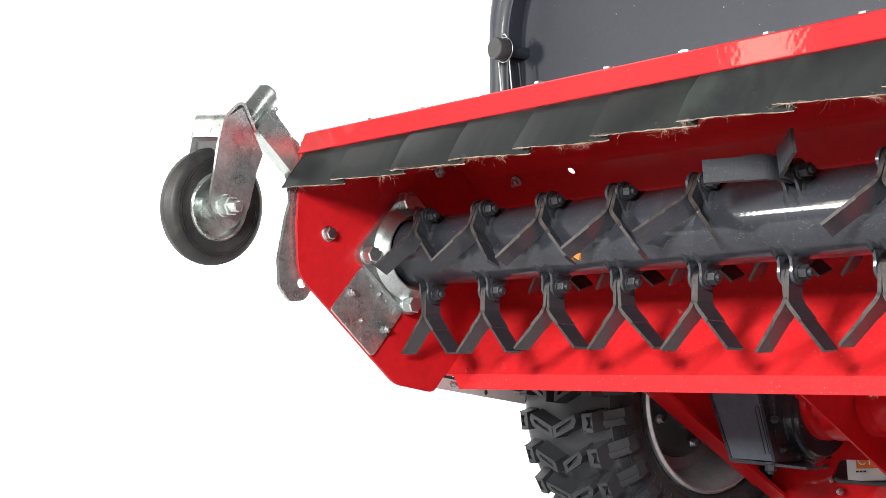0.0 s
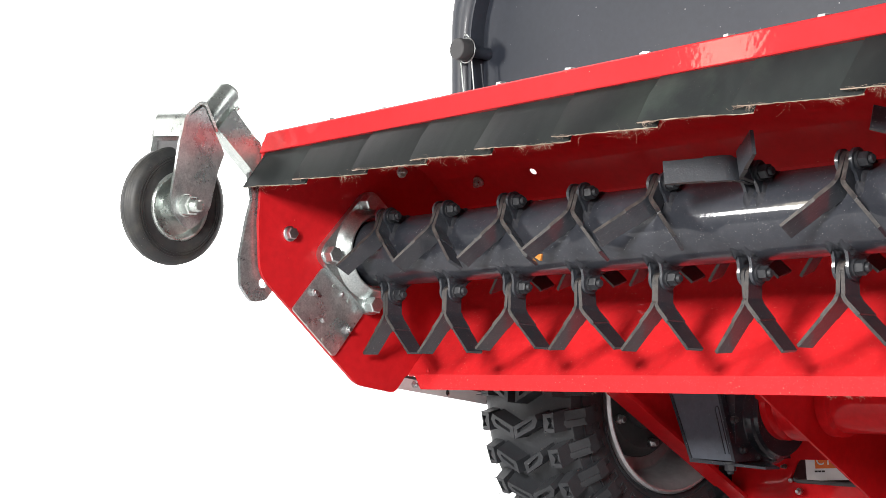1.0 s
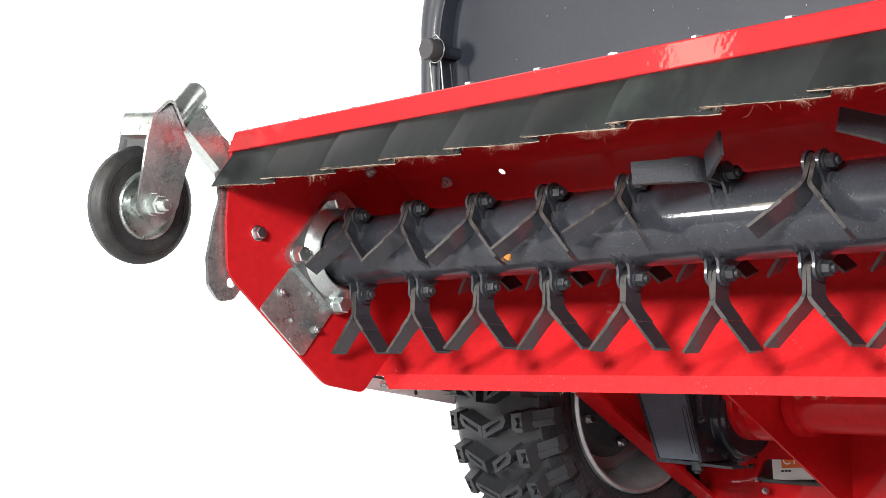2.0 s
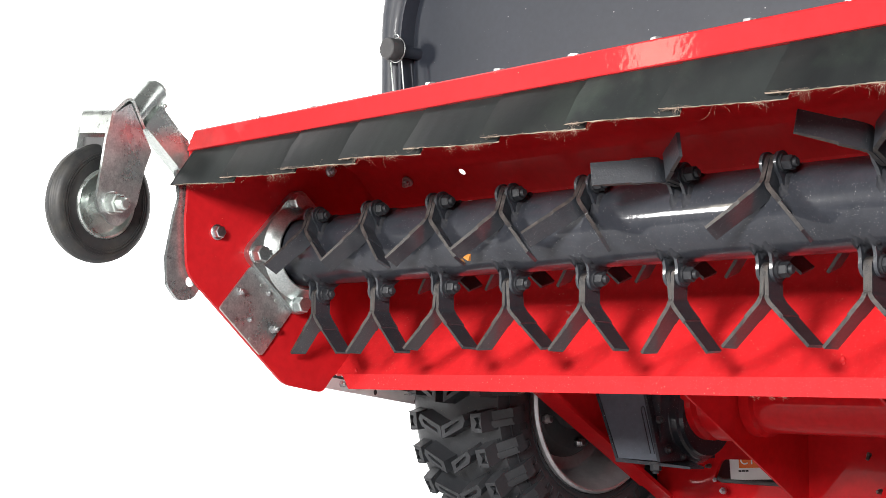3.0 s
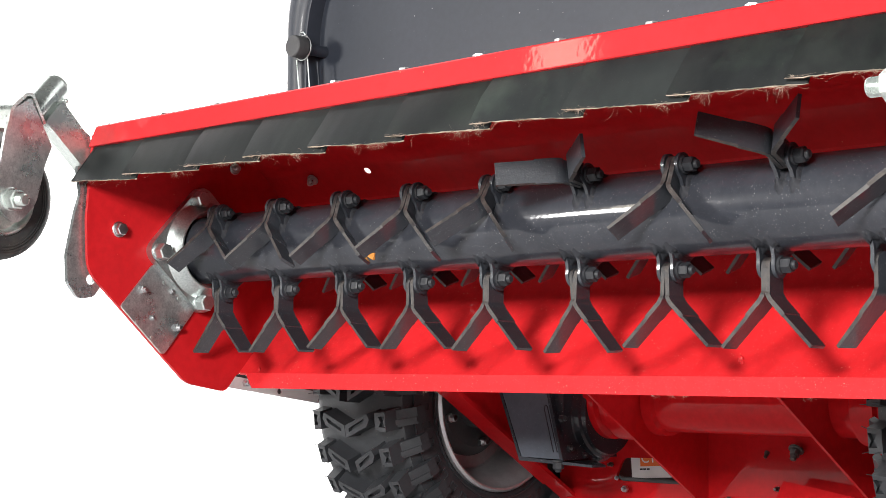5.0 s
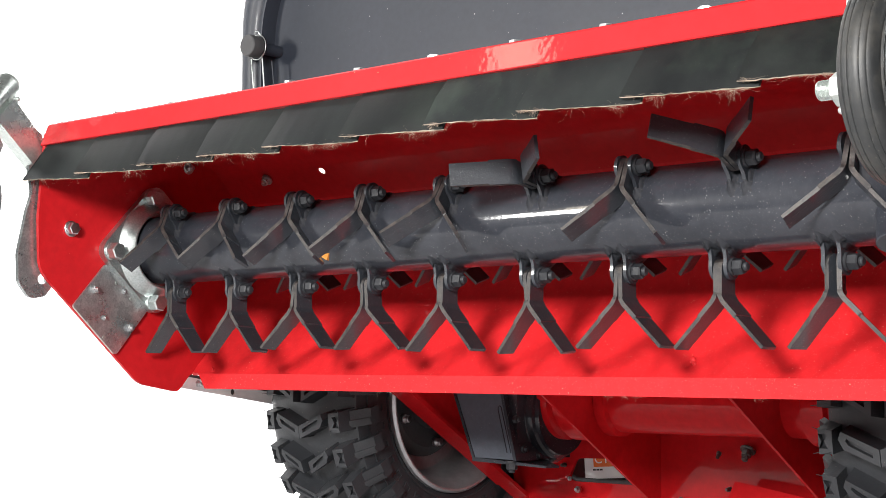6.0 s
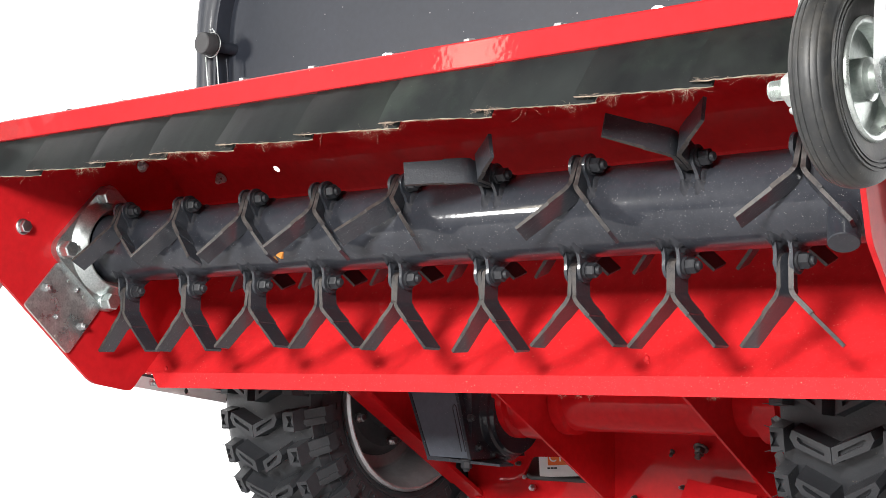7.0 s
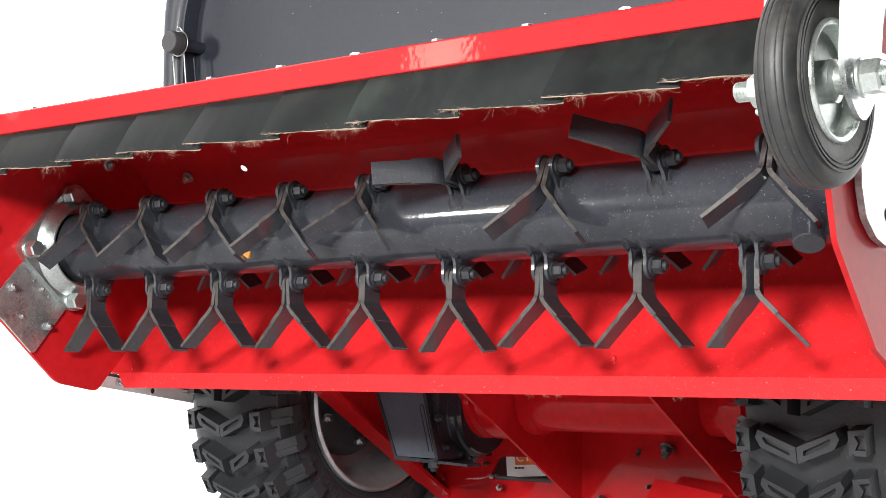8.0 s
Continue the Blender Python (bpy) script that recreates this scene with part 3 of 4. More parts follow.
def lug_mesh():
    """A pair of eye plates welded on the drum; the pivot is at the origin and the drum's skin at z = LIFT above it."""
    bm = bmesh.new()
    r = 0.0120
    eye = [(r * math.cos(a), r * math.sin(a)) for a in (math.radians(k) for k in range(180, 361, 15))]
    right_side = [(0.0122, 0.004), (0.0132, 0.008), (0.0155, 0.013), (0.0190, 0.0175), (0.0240, 0.0235)]
    shape = eye + right_side + [(-y, z) for y, z in reversed(right_side)]
    for x in (-0.0077, 0.0077):
        extrude_x(bm, shape, x - 0.0018, x + 0.0018)
    for f in soft_edges(bm, 0.0006, 1, 40):
        f.material_index = 1
    return mesh_of("lug", bm, FLAIL_PAINT, 30, WORN_EDGE)


def weld_mesh():
    """A lumpy weld bead round the foot of the eye plates, as one skin."""
    bm = bmesh.new()
    nx, ny = 22, 18
    grid = []
    for i in range(nx + 1):
        row = []
        for j in range(ny + 1):
            u, v = 2 * i / nx - 1, 2 * j / ny - 1
            x, y = 0.0190 * u, 0.0285 * v
            edge = max(0.0, 1 - max(abs(u), abs(v)) ** 4)
            lump = 0.0030 * noise.noise(Vector((x * 260, y * 260, 3.0))) + 0.0022 * noise.noise(Vector((x * 600, y * 600, 8.0)))
            skin = LIFT + (DRUM_R - math.sqrt(DRUM_R ** 2 - y * y))
            near = math.exp(-((abs(x) - 0.0077) / 0.0036) ** 2)
            row.append(bm.verts.new((x, y, skin + 0.003 - edge * (0.0034 + 0.0048 * near + lump * (0.9 + near)))))
        grid.append(row)
    for i in range(nx):
        for j in range(ny):
            bm.faces.new((grid[i][j], grid[i + 1][j], grid[i + 1][j + 1], grid[i][j + 1]))
    return mesh_of("weld_bead", bm, WELD, 60)


def rotor():
    bm = bmesh.new()
    turned(bm, (LEFT + 0.013, AXIS.y, AXIS.z), (1, 0, 0), [(0, 0.036), (0.0, DRUM_R), (0.05, DRUM_R), (0.1, DRUM_R), (RIGHT - LEFT - 0.044, DRUM_R), (RIGHT - LEFT - 0.044, 0.03), (RIGHT - LEFT - 0.014, 0.03)], 96)
    drum = part("rotor_drum", bm, BLACK_PAINT, mower, "dark grey painted steel rotor drum with dust specks", 30)
    pair = (y_blade(-1), y_blade(1))
    lug, weld = lug_mesh(), weld_mesh()
    nut = M_BLACK_NUT
    head = bolt_mesh("pivot_head", BLACK_PAINT, 0.0125, 0.0035, 0.0)
    R = DRUM_R + LIFT

    def flail(x, turn, swing, twist=(0, 0), lean=(0, 0), lag=0.0):
        """turn: where on the drum, in degrees from straight down towards the front; swing: where the blade points, measured alike;
        twist, lean: each half's turn about its handle and its tilt outwards; lag: how far the second half swings behind the first."""
        a = radians(turn)
        spot = Vector((x, AXIS.y - R * math.sin(a), AXIS.z - R * math.cos(a)))
        m = Matrix.Translation(spot) @ Matrix.Rotation(-a, 4, "X")
        place("lug", lug, drum, m)
        place("weld_bead", weld, drum, m)
        place("pivot_nut", nut, drum, Matrix.Translation(spot + Vector((0.0095, 0, 0))) @ Matrix.Rotation(radians(53 * x * 100 + 47), 4, "X"))
        place("pivot_head", head, drum, Matrix.Translation(spot - Vector((0.0095, 0, 0))) @ Matrix.Rotation(math.pi, 4, "Z"))
        for k, me in enumerate(pair):
            b = Matrix.Translation(spot) @ Matrix.Rotation(-radians(swing + (lag if k else 0)), 4, "X") @ Matrix.Rotation(radians(twist[k]), 4, "Z")
            place("flail_blade", me, drum, b @ Matrix.Rotation(radians(-lean[k] if k else lean[k]), 4, "Y"))

    hung = ((-0.4690, 0, 0), (-0.3530, 2, 0), (-0.2395, 3, 4), (-0.1275, -2, 3), (-0.0137, 2, 0), (0.1030, -2, -4), (0.2148, 1, 2), (0.3250, 1, 0), (0.4380, 0, 0))
    for x, turn_by, out in hung:
        flail(x, 9.3, turn_by, (-12, 22) if x > 0.4 else (turn_by, -turn_by), (out, out))
    resting = ((-0.4393, 25.6, 9, -3, 6), (-0.3283, 22.2, 4, 3, 1), (-0.2139, 20.3, 13, -2, 4), (-0.1018, 22.1, 16, -1, 3), (0.0139, 33.8, 14, -2, 3), (0.2430, 22.5, 10, 2, 1), (0.4713, 18.0, 14, 2, 2))
    for x, swing, twist, left_lean, right_lean in resting:
        flail(x, 133, swing, (twist, twist), (left_lean, right_lean))
    flail(0.1311, 133, 98.4, (-11.8, -11.8), (6.7, 6.4), -2.8)
    flail(0.3600, 130, 114.4, (-5.3, -5.3), (1.3, 3.9), -2.4)
    rear = (-0.32, -0.20, -0.083, 0.033, 0.153, 0.275, 0.392)
    for x in rear:
        flail(x, -108, -18)
    # closing disc welded on near the drive end
    bm = bmesh.new()
    turned(bm, (0.5081, -0.0500, 0.3917), Vector((0.22, -0.50, -0.84)), [(-0.034, 0.0140), (-0.001, 0.0140), (0.0, 0.0130)], 32)
    part("balance_weight", bm, BLACK_PAINT, drum, "round balance weight welded to the drum")
    bm = bmesh.new()
    hull(bm, [(-0.1810, -0.0382, 0.4150), (-0.1650, -0.0392, 0.4165), (-0.1715, -0.0362, 0.4090)], [(-0.1810, -0.0340, 0.4150), (-0.1650, -0.0350, 0.4165), (-0.1715, -0.0320, 0.4090)])
    part("paint_mark", bm, ORANGE_MARK, drum, "small rusty orange paint mark")


housing()
bearing()
flaps()
rotor()
grass()


# ---- caster wheels ----
def caster(sx):
    """One galvanised caster on its arm; sx is -1 for the left and 1 for the right end of the mower."""
    cx, cy, cz = (-0.558, -0.282, 0.4880) if sx < 0 else (0.616, -0.272, 0.4818)
    dy, dz = cy + 0.282, cz - 0.488
    wy, wz = (cy + 0.0035, cz - 0.0015) if sx < 0 else (cy, cz)
    way = Vector((0, 0.64, 0.77)).normalized()
    foot = Vector((cx, -0.2440 + dy, 0.5870 + dz))
    spin = Matrix.Translation(foot) @ Matrix.Rotation(radians(9 if sx < 0 else 0), 4, way) @ Matrix.Translation(-foot)
    root = part("caster_wheel", caster_hub(cx, cy, cz), ZINC, mower, "galvanised caster fork with a grey rubber wheel", 40, spin)
    # tyre
    bm = bmesh.new()
    prof = [(-0.0130, 0.041), (-0.0150, 0.050), (-0.0152, 0.058), (-0.0140, 0.065), (-0.0116, 0.0700), (-0.0090, 0.0712), (-0.0083, 0.0706), (-0.0076, 0.0716), (-0.0044, 0.0723), (-0.0039, 0.0718), (-0.0033, 0.0725), (0.0000, 0.0728), (0.0033, 0.0725), (0.0039, 0.0718), (0.0044, 0.0723), (0.0076, 0.0716), (0.0083, 0.0706), (0.0090, 0.0712), (0.0116, 0.0700), (0.0140, 0.065), (0.0152, 0.058), (0.0150, 0.050), (0.0130, 0.041)]
    ring(bm, (cx, wy, wz), (1, 0, 0), prof, 72)
    part("tyre", bm, CASTER_RUBBER, root, "dark grey solid rubber tyre", 45, spin)
    for r in (0.0615, 0.0585, 0.0555):
        bm = bmesh.new()
        for side in (-1, 1):
            ring(bm, (cx + side * (0.0146 if r > 0.06 else 0.0150), wy, wz), (1, 0, 0), [(-0.0013, r - 0.0008), (0.0013, r - 0.0008), (0.0013, r + 0.0008), (-0.0013, r + 0.0008)], 72)
        part("moulded_rib", bm, CASTER_RUBBER, root, "", 35, spin)
    # pressed rim
    bm = bmesh.new()
    ring(bm, (cx, wy, wz), (1, 0, 0), [(-0.0148, 0.0428), (-0.0164, 0.0412), (-0.0158, 0.0390), (-0.0135, 0.0375), (-0.0040, 0.0360), (-0.0030, 0.0335), (-0.0045, 0.0240), (-0.0030, 0.0170), (-0.0030, 0.012), (0.0030, 0.012), (0.0030, 0.0170), (0.0045, 0.0240), (0.0030, 0.0335), (0.0040, 0.0360), (0.0135, 0.0375), (0.0158, 0.0390), (0.0164, 0.0412), (0.0148, 0.0428)], 56)
    part("rim", bm, ZINC, root, "pressed zinc wheel rim", 45, spin)
    # fork legs
    leg = [(-0.2650, 0.6105), (-0.2278, 0.5563), (-0.2359, 0.5331), (-0.2450, 0.4850), (-0.2740, 0.4530), (-0.3060, 0.4850), (-0.2975, 0.5650), (-0.2915, 0.5925)]
    leg = [(y + dy, z + dz) for y, z in leg]
    for x in (-0.0275, 0.0275):
        bm = bmesh.new()
        extrude_x(bm, rounded(leg, [0.003, 0.005, 0.02, 0.03, 0.03, 0.03, 0.004, 0.003], 6), cx + x - 0.0020, cx + x + 0.0020)
        soft_edges(bm, 0.0007, 2, 50)
        part("fork_leg", bm, ZINC_DULL, root, "mottled galvanised fork leg", 35, spin)
    # yoke over the wheel
    bm = bmesh.new()
    yoke = rounded_line([(-0.2955, 0.5710), (-0.2922, 0.5965), (-0.2715, 0.6165), (-0.2610, 0.6165), (-0.2400, 0.5830)], 0.005, 5)
    extrude_x(bm, bent_sheet([(y + dy, z + dz) for y, z in yoke], 0.004), cx - 0.0296, cx + 0.0296)
    soft_edges(bm, 0.0012, 2, 50)
    part("yoke", bm, ZINC, root, "", 35, spin)
    bm = bmesh.new()
    extrude_x(bm, [(y + dy, z + dz) for y, z in ((-0.2915, 0.5430), (-0.2895, 0.5660), (-0.2300, 0.5640), (-0.2330, 0.5560))], cx - 0.0250, cx + 0.0250)
    part("mudguard", bm, KNOB, root, "dark strip below the yoke", 35, spin)
    # swivel tube, tilted with the mower
    bm = bmesh.new()
    turned(bm, foot, way, [(0, 0.0125), (0.004, 0.0178), (0.060, 0.0178), (0.062, 0.0165), (0.0625, 0.0125), (0.067, 0.0125), (0.069, 0.0105)], 32)
    part("swivel_tube", bm, ZINC, root)
    bm = bmesh.new()
    for k in range(9):
        p = foot + way * (0.010 + 0.005 * k) + Vector((0.012, 0.0135, -0.011))
        bmesh.ops.create_icosphere(bm, subdivisions=1, radius=0.0036, matrix=Matrix.Translation(p))
    part("weld_bead", bm, ZINC, root, "", 60)
    # arm of square tube, then the flat bracket on the side plate
    ax = -0.548 if sx < 0 else 0.592
    bm = bmesh.new()
    extrude_x(bm, [(-0.2090, 0.6120), (-0.1480, 0.5480), (-0.1700, 0.5250), (-0.2320, 0.5840)], ax - 0.011, ax + 0.011)
    soft_edges(bm, 0.002, 2, 50)
    part("arm", bm, ZINC, root, "galvanised square arm")
    bm = bmesh.new()
    extrude_x(bm, [(-0.1960, 0.6120), (-0.1470, 0.5790), (-0.1430, 0.5500), (-0.2020, 0.5950)], ax - sx * -0.026, ax - sx * -0.022)
    part("rib_plate", bm, ZINC, root)
    bx = -0.5415 if sx < 0 else 0.572
    plate = [(-0.178, 0.535), (-0.1720, 0.500), (-0.1790, 0.4780), (-0.1900, 0.4250), (-0.1880, 0.3900), (-0.1720, 0.3700), (-0.1500, 0.3740), (-0.13, 0.40), (-0.10, 0.44), (-0.10, 0.535)]
    if sx < 0:
        plate, hole = [(y - 0.008, z) for y, z in plate], (-0.163, 0.395)
    else:
        plate, hole = [(-0.0960, 0.545), (-0.0985, 0.470), (-0.0980, 0.431), (-0.0900, 0.407), (-0.0706, 0.3920), (-0.0450, 0.3850), (-0.0200, 0.3950), (-0.0100, 0.410), (-0.0100, 0.440), (-0.0100, 0.545)], (-0.048, 0.412)
    bm = bmesh.new()
    pierced(bm, (bx - 0.003, 0, 0), (0, 1, 0), (0, 0, 1), 0.006, rounded(plate, [0.004, 0.02, 0.01, 0.02, 0.015, 0.015, 0.012, 0.01, 0.01, 0.01]), [circle(*hole, 0.0062)])
    part("bracket_plate", bm, ZINC_DULL, root)
    for s in (-1, 1):
        place("axle_nut", M_AXLE, root, spin @ facing((cx + s * (0.0295 if sx < 0 else 0.0330), cy, cz), (s, 0, 0), 15), "zinc axle nut")
    if sx > 0:
        nipple(root, (cx - 0.0240, cy - 0.004, cz - 0.0160))


def nipple(root, p):
    bm = bmesh.new()
    turned(bm, p, (-1, 0, 0), [(0, 0.0042), (0.012, 0.0042), (0.013, 0.0032), (0.017, 0.0032), (0.019, 0.0020)], 16)
    part("grease_nipple", bm, ZINC, root, "small bright grease nipple")


def caster_hub(cx, cy, cz):
    bm = bmesh.new()
    turned(bm, (cx - 0.030, cy, cz), (1, 0, 0), [(0, 0.010), (0.014, 0.010), (0.016, 0.015), (0.044, 0.015), (0.046, 0.010), (0.060, 0.010)], 28)
    return bm


M_AXLE = bolt_mesh("axle_nut", ZINC, 0.0215, 0.0125, 0.0140, 0.0125, 0.0068)
caster(-1)
caster(1)

# ---- the two-wheel tractor behind ----
tractor = thing("two_wheel_tractor", (-0.055, 0.45, 0.0), "red two-wheel tractor on knobbly tyres behind the mower", "tractor")
HUB_Y, HUB_Z = 0.449, 0.244


def wheel(inner, sx):
    """inner: x of the rim lip that faces the machine's middle; the wheel extends outwards by sx."""
    cx = inner + sx * 0.083
    prof = [(-0.083, 0.137), (-0.090, 0.150), (-0.092, 0.178), (-0.084, 0.203), (-0.066, 0.214), (0, 0.219), (0.066, 0.214), (0.084, 0.203), (0.092, 0.178), (0.090, 0.150), (0.083, 0.137)]
    bm = bmesh.new()
    ring(bm, (cx, HUB_Y, HUB_Z), (1, 0, 0), prof, 72)
    root = part("wheel", bm, TYRE, tractor, "black knobbly tractor tyre on a silver rim", 40)
    bm = bmesh.new()
    rim = [(-0.083, 0.138), (-0.090, 0.1378), (-0.0935, 0.1345), (-0.0925, 0.1318), (-0.086, 0.1300), (-0.080, 0.1240), (-0.058, 0.1200), (-0.053, 0.1165), (-0.032, 0.1130), (-0.026, 0.1085), (0.026, 0.1085), (0.080, 0.1240), (0.086, 0.1300), (0.0925, 0.1318), (0.0935, 0.1345), (0.090, 0.1378), (0.083, 0.138), (0.060, 0.132), (-0.060, 0.132)]
    ring(bm, (cx, HUB_Y, HUB_Z), (1, 0, 0), rim, 72)
    part("rim", bm, RIM_SILVER, root, "silver painted wheel rim", 40)
    # dished silver centre with a black hub plate and its wheel bolts
    bm = bmesh.new()
    turned(bm, (inner + sx * 0.052, HUB_Y, HUB_Z), (sx, 0, 0), [(0.010, 0.080), (0.009, 0.088), (0.0105, 0.098), (0.009, 0.106), (0.004, 0.1100), (0.020, 0.1100), (0.020, 0.080)], 56)
    part("wheel_dish", bm, RIM_SILVER, root, "silver dished wheel centre")
    bm = bmesh.new()
    turned(bm, (inner + sx * 0.044, HUB_Y, HUB_Z), (sx, 0, 0), [(-0.010, 0.040), (-0.008, 0.044), (0.0, 0.046), (0.0, 0.074), (0.005, 0.081), (0.0145, 0.088), (0.020, 0.088)], 56)
    part("hub_plate", bm, KNOB, root, "black hub plate")
    for k in range(5):
        a = radians(72 * k - 81)
        place("lug_nut", M_LUG, root, facing((inner + sx * 0.044, HUB_Y + 0.067 * math.cos(a), HUB_Z + 0.067 * math.sin(a)), (-sx, 0, 0), 10 * k), "zinc wheel bolt")
    # tread lugs
    rows = [(chevron(-1, c), chevron(1, c), side_lug(-1), side_lug(1), shoulder_lug(-1), shoulder_lug(1)) for c in (0.0005, 0.0075)]
    n = 30
    for k in range(n):
        for me in rows[k % 2]:
            place("tread_lug", me, root, Matrix.Translation((cx - sx * 0.010, HUB_Y, HUB_Z)) @ Matrix.Rotation(2 * math.pi * (k + 0.38) / n, 4, "X"))
    # raised ring and moulded characters on the sidewall, worn to plain bars
    bm = bmesh.new()
    x = cx - sx * 0.0905
    ring(bm, (x, HUB_Y, HUB_Z), (1, 0, 0), [(-0.0012, 0.1860), (0.0012, 0.1860), (0.0012, 0.1880), (-0.0012, 0.1880)], 72)
    ring(bm, (x + sx * 0.001, HUB_Y, HUB_Z), (1, 0, 0), [(-0.0016, 0.1460), (0.0016, 0.1460), (0.0016, 0.1480), (-0.0016, 0.1480)], 72)
    for k in range(40):
        if k % 10 in (8, 9):
            continue
        a = radians(9 * k + 4)
        m = Matrix.Translation((x, HUB_Y + 0.1660 * math.cos(a), HUB_Z + 0.1660 * math.sin(a))) @ Matrix.Rotation(a, 4, "X")
        for dy, dz, w, h in ((-0.0075, 0, 0.0018, 0.012), (0.0075, 0, 0.0018, 0.012), (0, 0.0055, 0.015, 0.0018), (0, -0.0055, 0.015, 0.0018)):
            bmesh.ops.create_cube(bm, size=1, matrix=m @ Matrix.Translation((0, dy, dz)) @ Matrix.Diagonal((0.0032, w, h, 1)))
    part("sidewall_moulding", bm, TYRE, root, "raised moulding on the sidewall", 30)


def crown(p, r):
    """A point over the tread: p is (across, along), r the height over the axle at the middle."""
    return (p[0], p[1], math.sqrt((r - 1.3 * p[0] ** 2) ** 2 - p[1] ** 2))


def lug_block(bm, outline, sink, low, high):
    """A rubber block on the crown with flared sides and a sunk field in its top."""
    c = sum((Vector(p) for p in outline), Vector((0, 0))) / len(outline)
    flare = [tuple(c + (Vector(p) - c) * 1.14) for p in outline]
    rows = [[bm.verts.new(crown(p, r)) for p in loop] for loop, r in ((flare, low), (outline, high), (sink, high), (sink, high - 0.006))]
    m = len(outline)
    for p, q in zip(rows, rows[1:]):
        for i in range(m):
            bm.faces.new((p[i], p[(i + 1) % m], q[(i + 1) % m], q[i]))
    bm.faces.new(rows[-1])


def chevron(s, start):
    bm = bmesh.new()
    outline = [(s * start, -0.0095), (s * 0.0405, 0.0065), (s * 0.0460, 0.0165), (s * 0.0425, 0.0245), (s * start, 0.0080)]
    sink = [(s * (start + 0.007), -0.0010), (s * 0.0340, 0.0105), (s * 0.0375, 0.0150), (s * 0.0365, 0.0175), (s * (start + 0.007), 0.0042)]
    lug_block(bm, outline, sink, 0.210, 0.2440)
    return mesh_of("tread_lug", bm, TYRE, 25)


def side_lug(s):
    bm = bmesh.new()
    outline = [(s * 0.054, 0.000), (s * 0.071, -0.001), (s * 0.071, 0.0125), (s * 0.071, 0.026), (s * 0.054, 0.025), (s * 0.054, 0.0125)]
    sink = [(s * 0.0600, 0.0055), (s * 0.0710, 0.0050), (s * 0.0672, 0.0125), (s * 0.0710, 0.0205), (s * 0.0600, 0.0200), (s * 0.0638, 0.0125)]
    lug_block(bm, outline, sink, 0.204, 0.2420)
    # moulding hairs at the corners
    for x, y in ((0.0700, 0.001), (0.0700, 0.024), (0.0550, 0.002)):
        p = Vector(crown((s * x, y), 0.2400))
        turned(bm, p, (s * 0.7, 0.25 - 30 * (0.0125 - y), 0.8), [(0, 0.0007), (0.009, 0.0004)], 3)
    return mesh_of("tread_lug", bm, TYRE, 25)


def shoulder_lug(s):
    """A low pad that runs from the side block down the shoulder, notched in the middle."""
    bm = bmesh.new()
    for y0, y1, drop in ((0.001, 0.024, 0.009), (0.004, 0.011, 0.0065)):
        hull(bm, [(s * 0.070, y0, 0.200), (s * 0.070, y1, 0.200), (s * 0.070, y1, 0.2240 - drop), (s * 0.070, y0, 0.2240 - drop)], [(s * 0.0915, y0 + 0.001, 0.176), (s * 0.0915, y1 + 0.001, 0.176), (s * 0.0905, y1 + 0.001, 0.2000 - drop), (s * 0.0905, y0 + 0.001, 0.2000 - drop)])
    return mesh_of("tread_lug", bm, TYRE, 25)


M_LUG = bolt_mesh("lug_nut", STEEL_BOLT, 0.012, 0.006, 0.0, 0.007, 0.0052)
wheel(-0.400, -1)
wheel(0.300, 1)


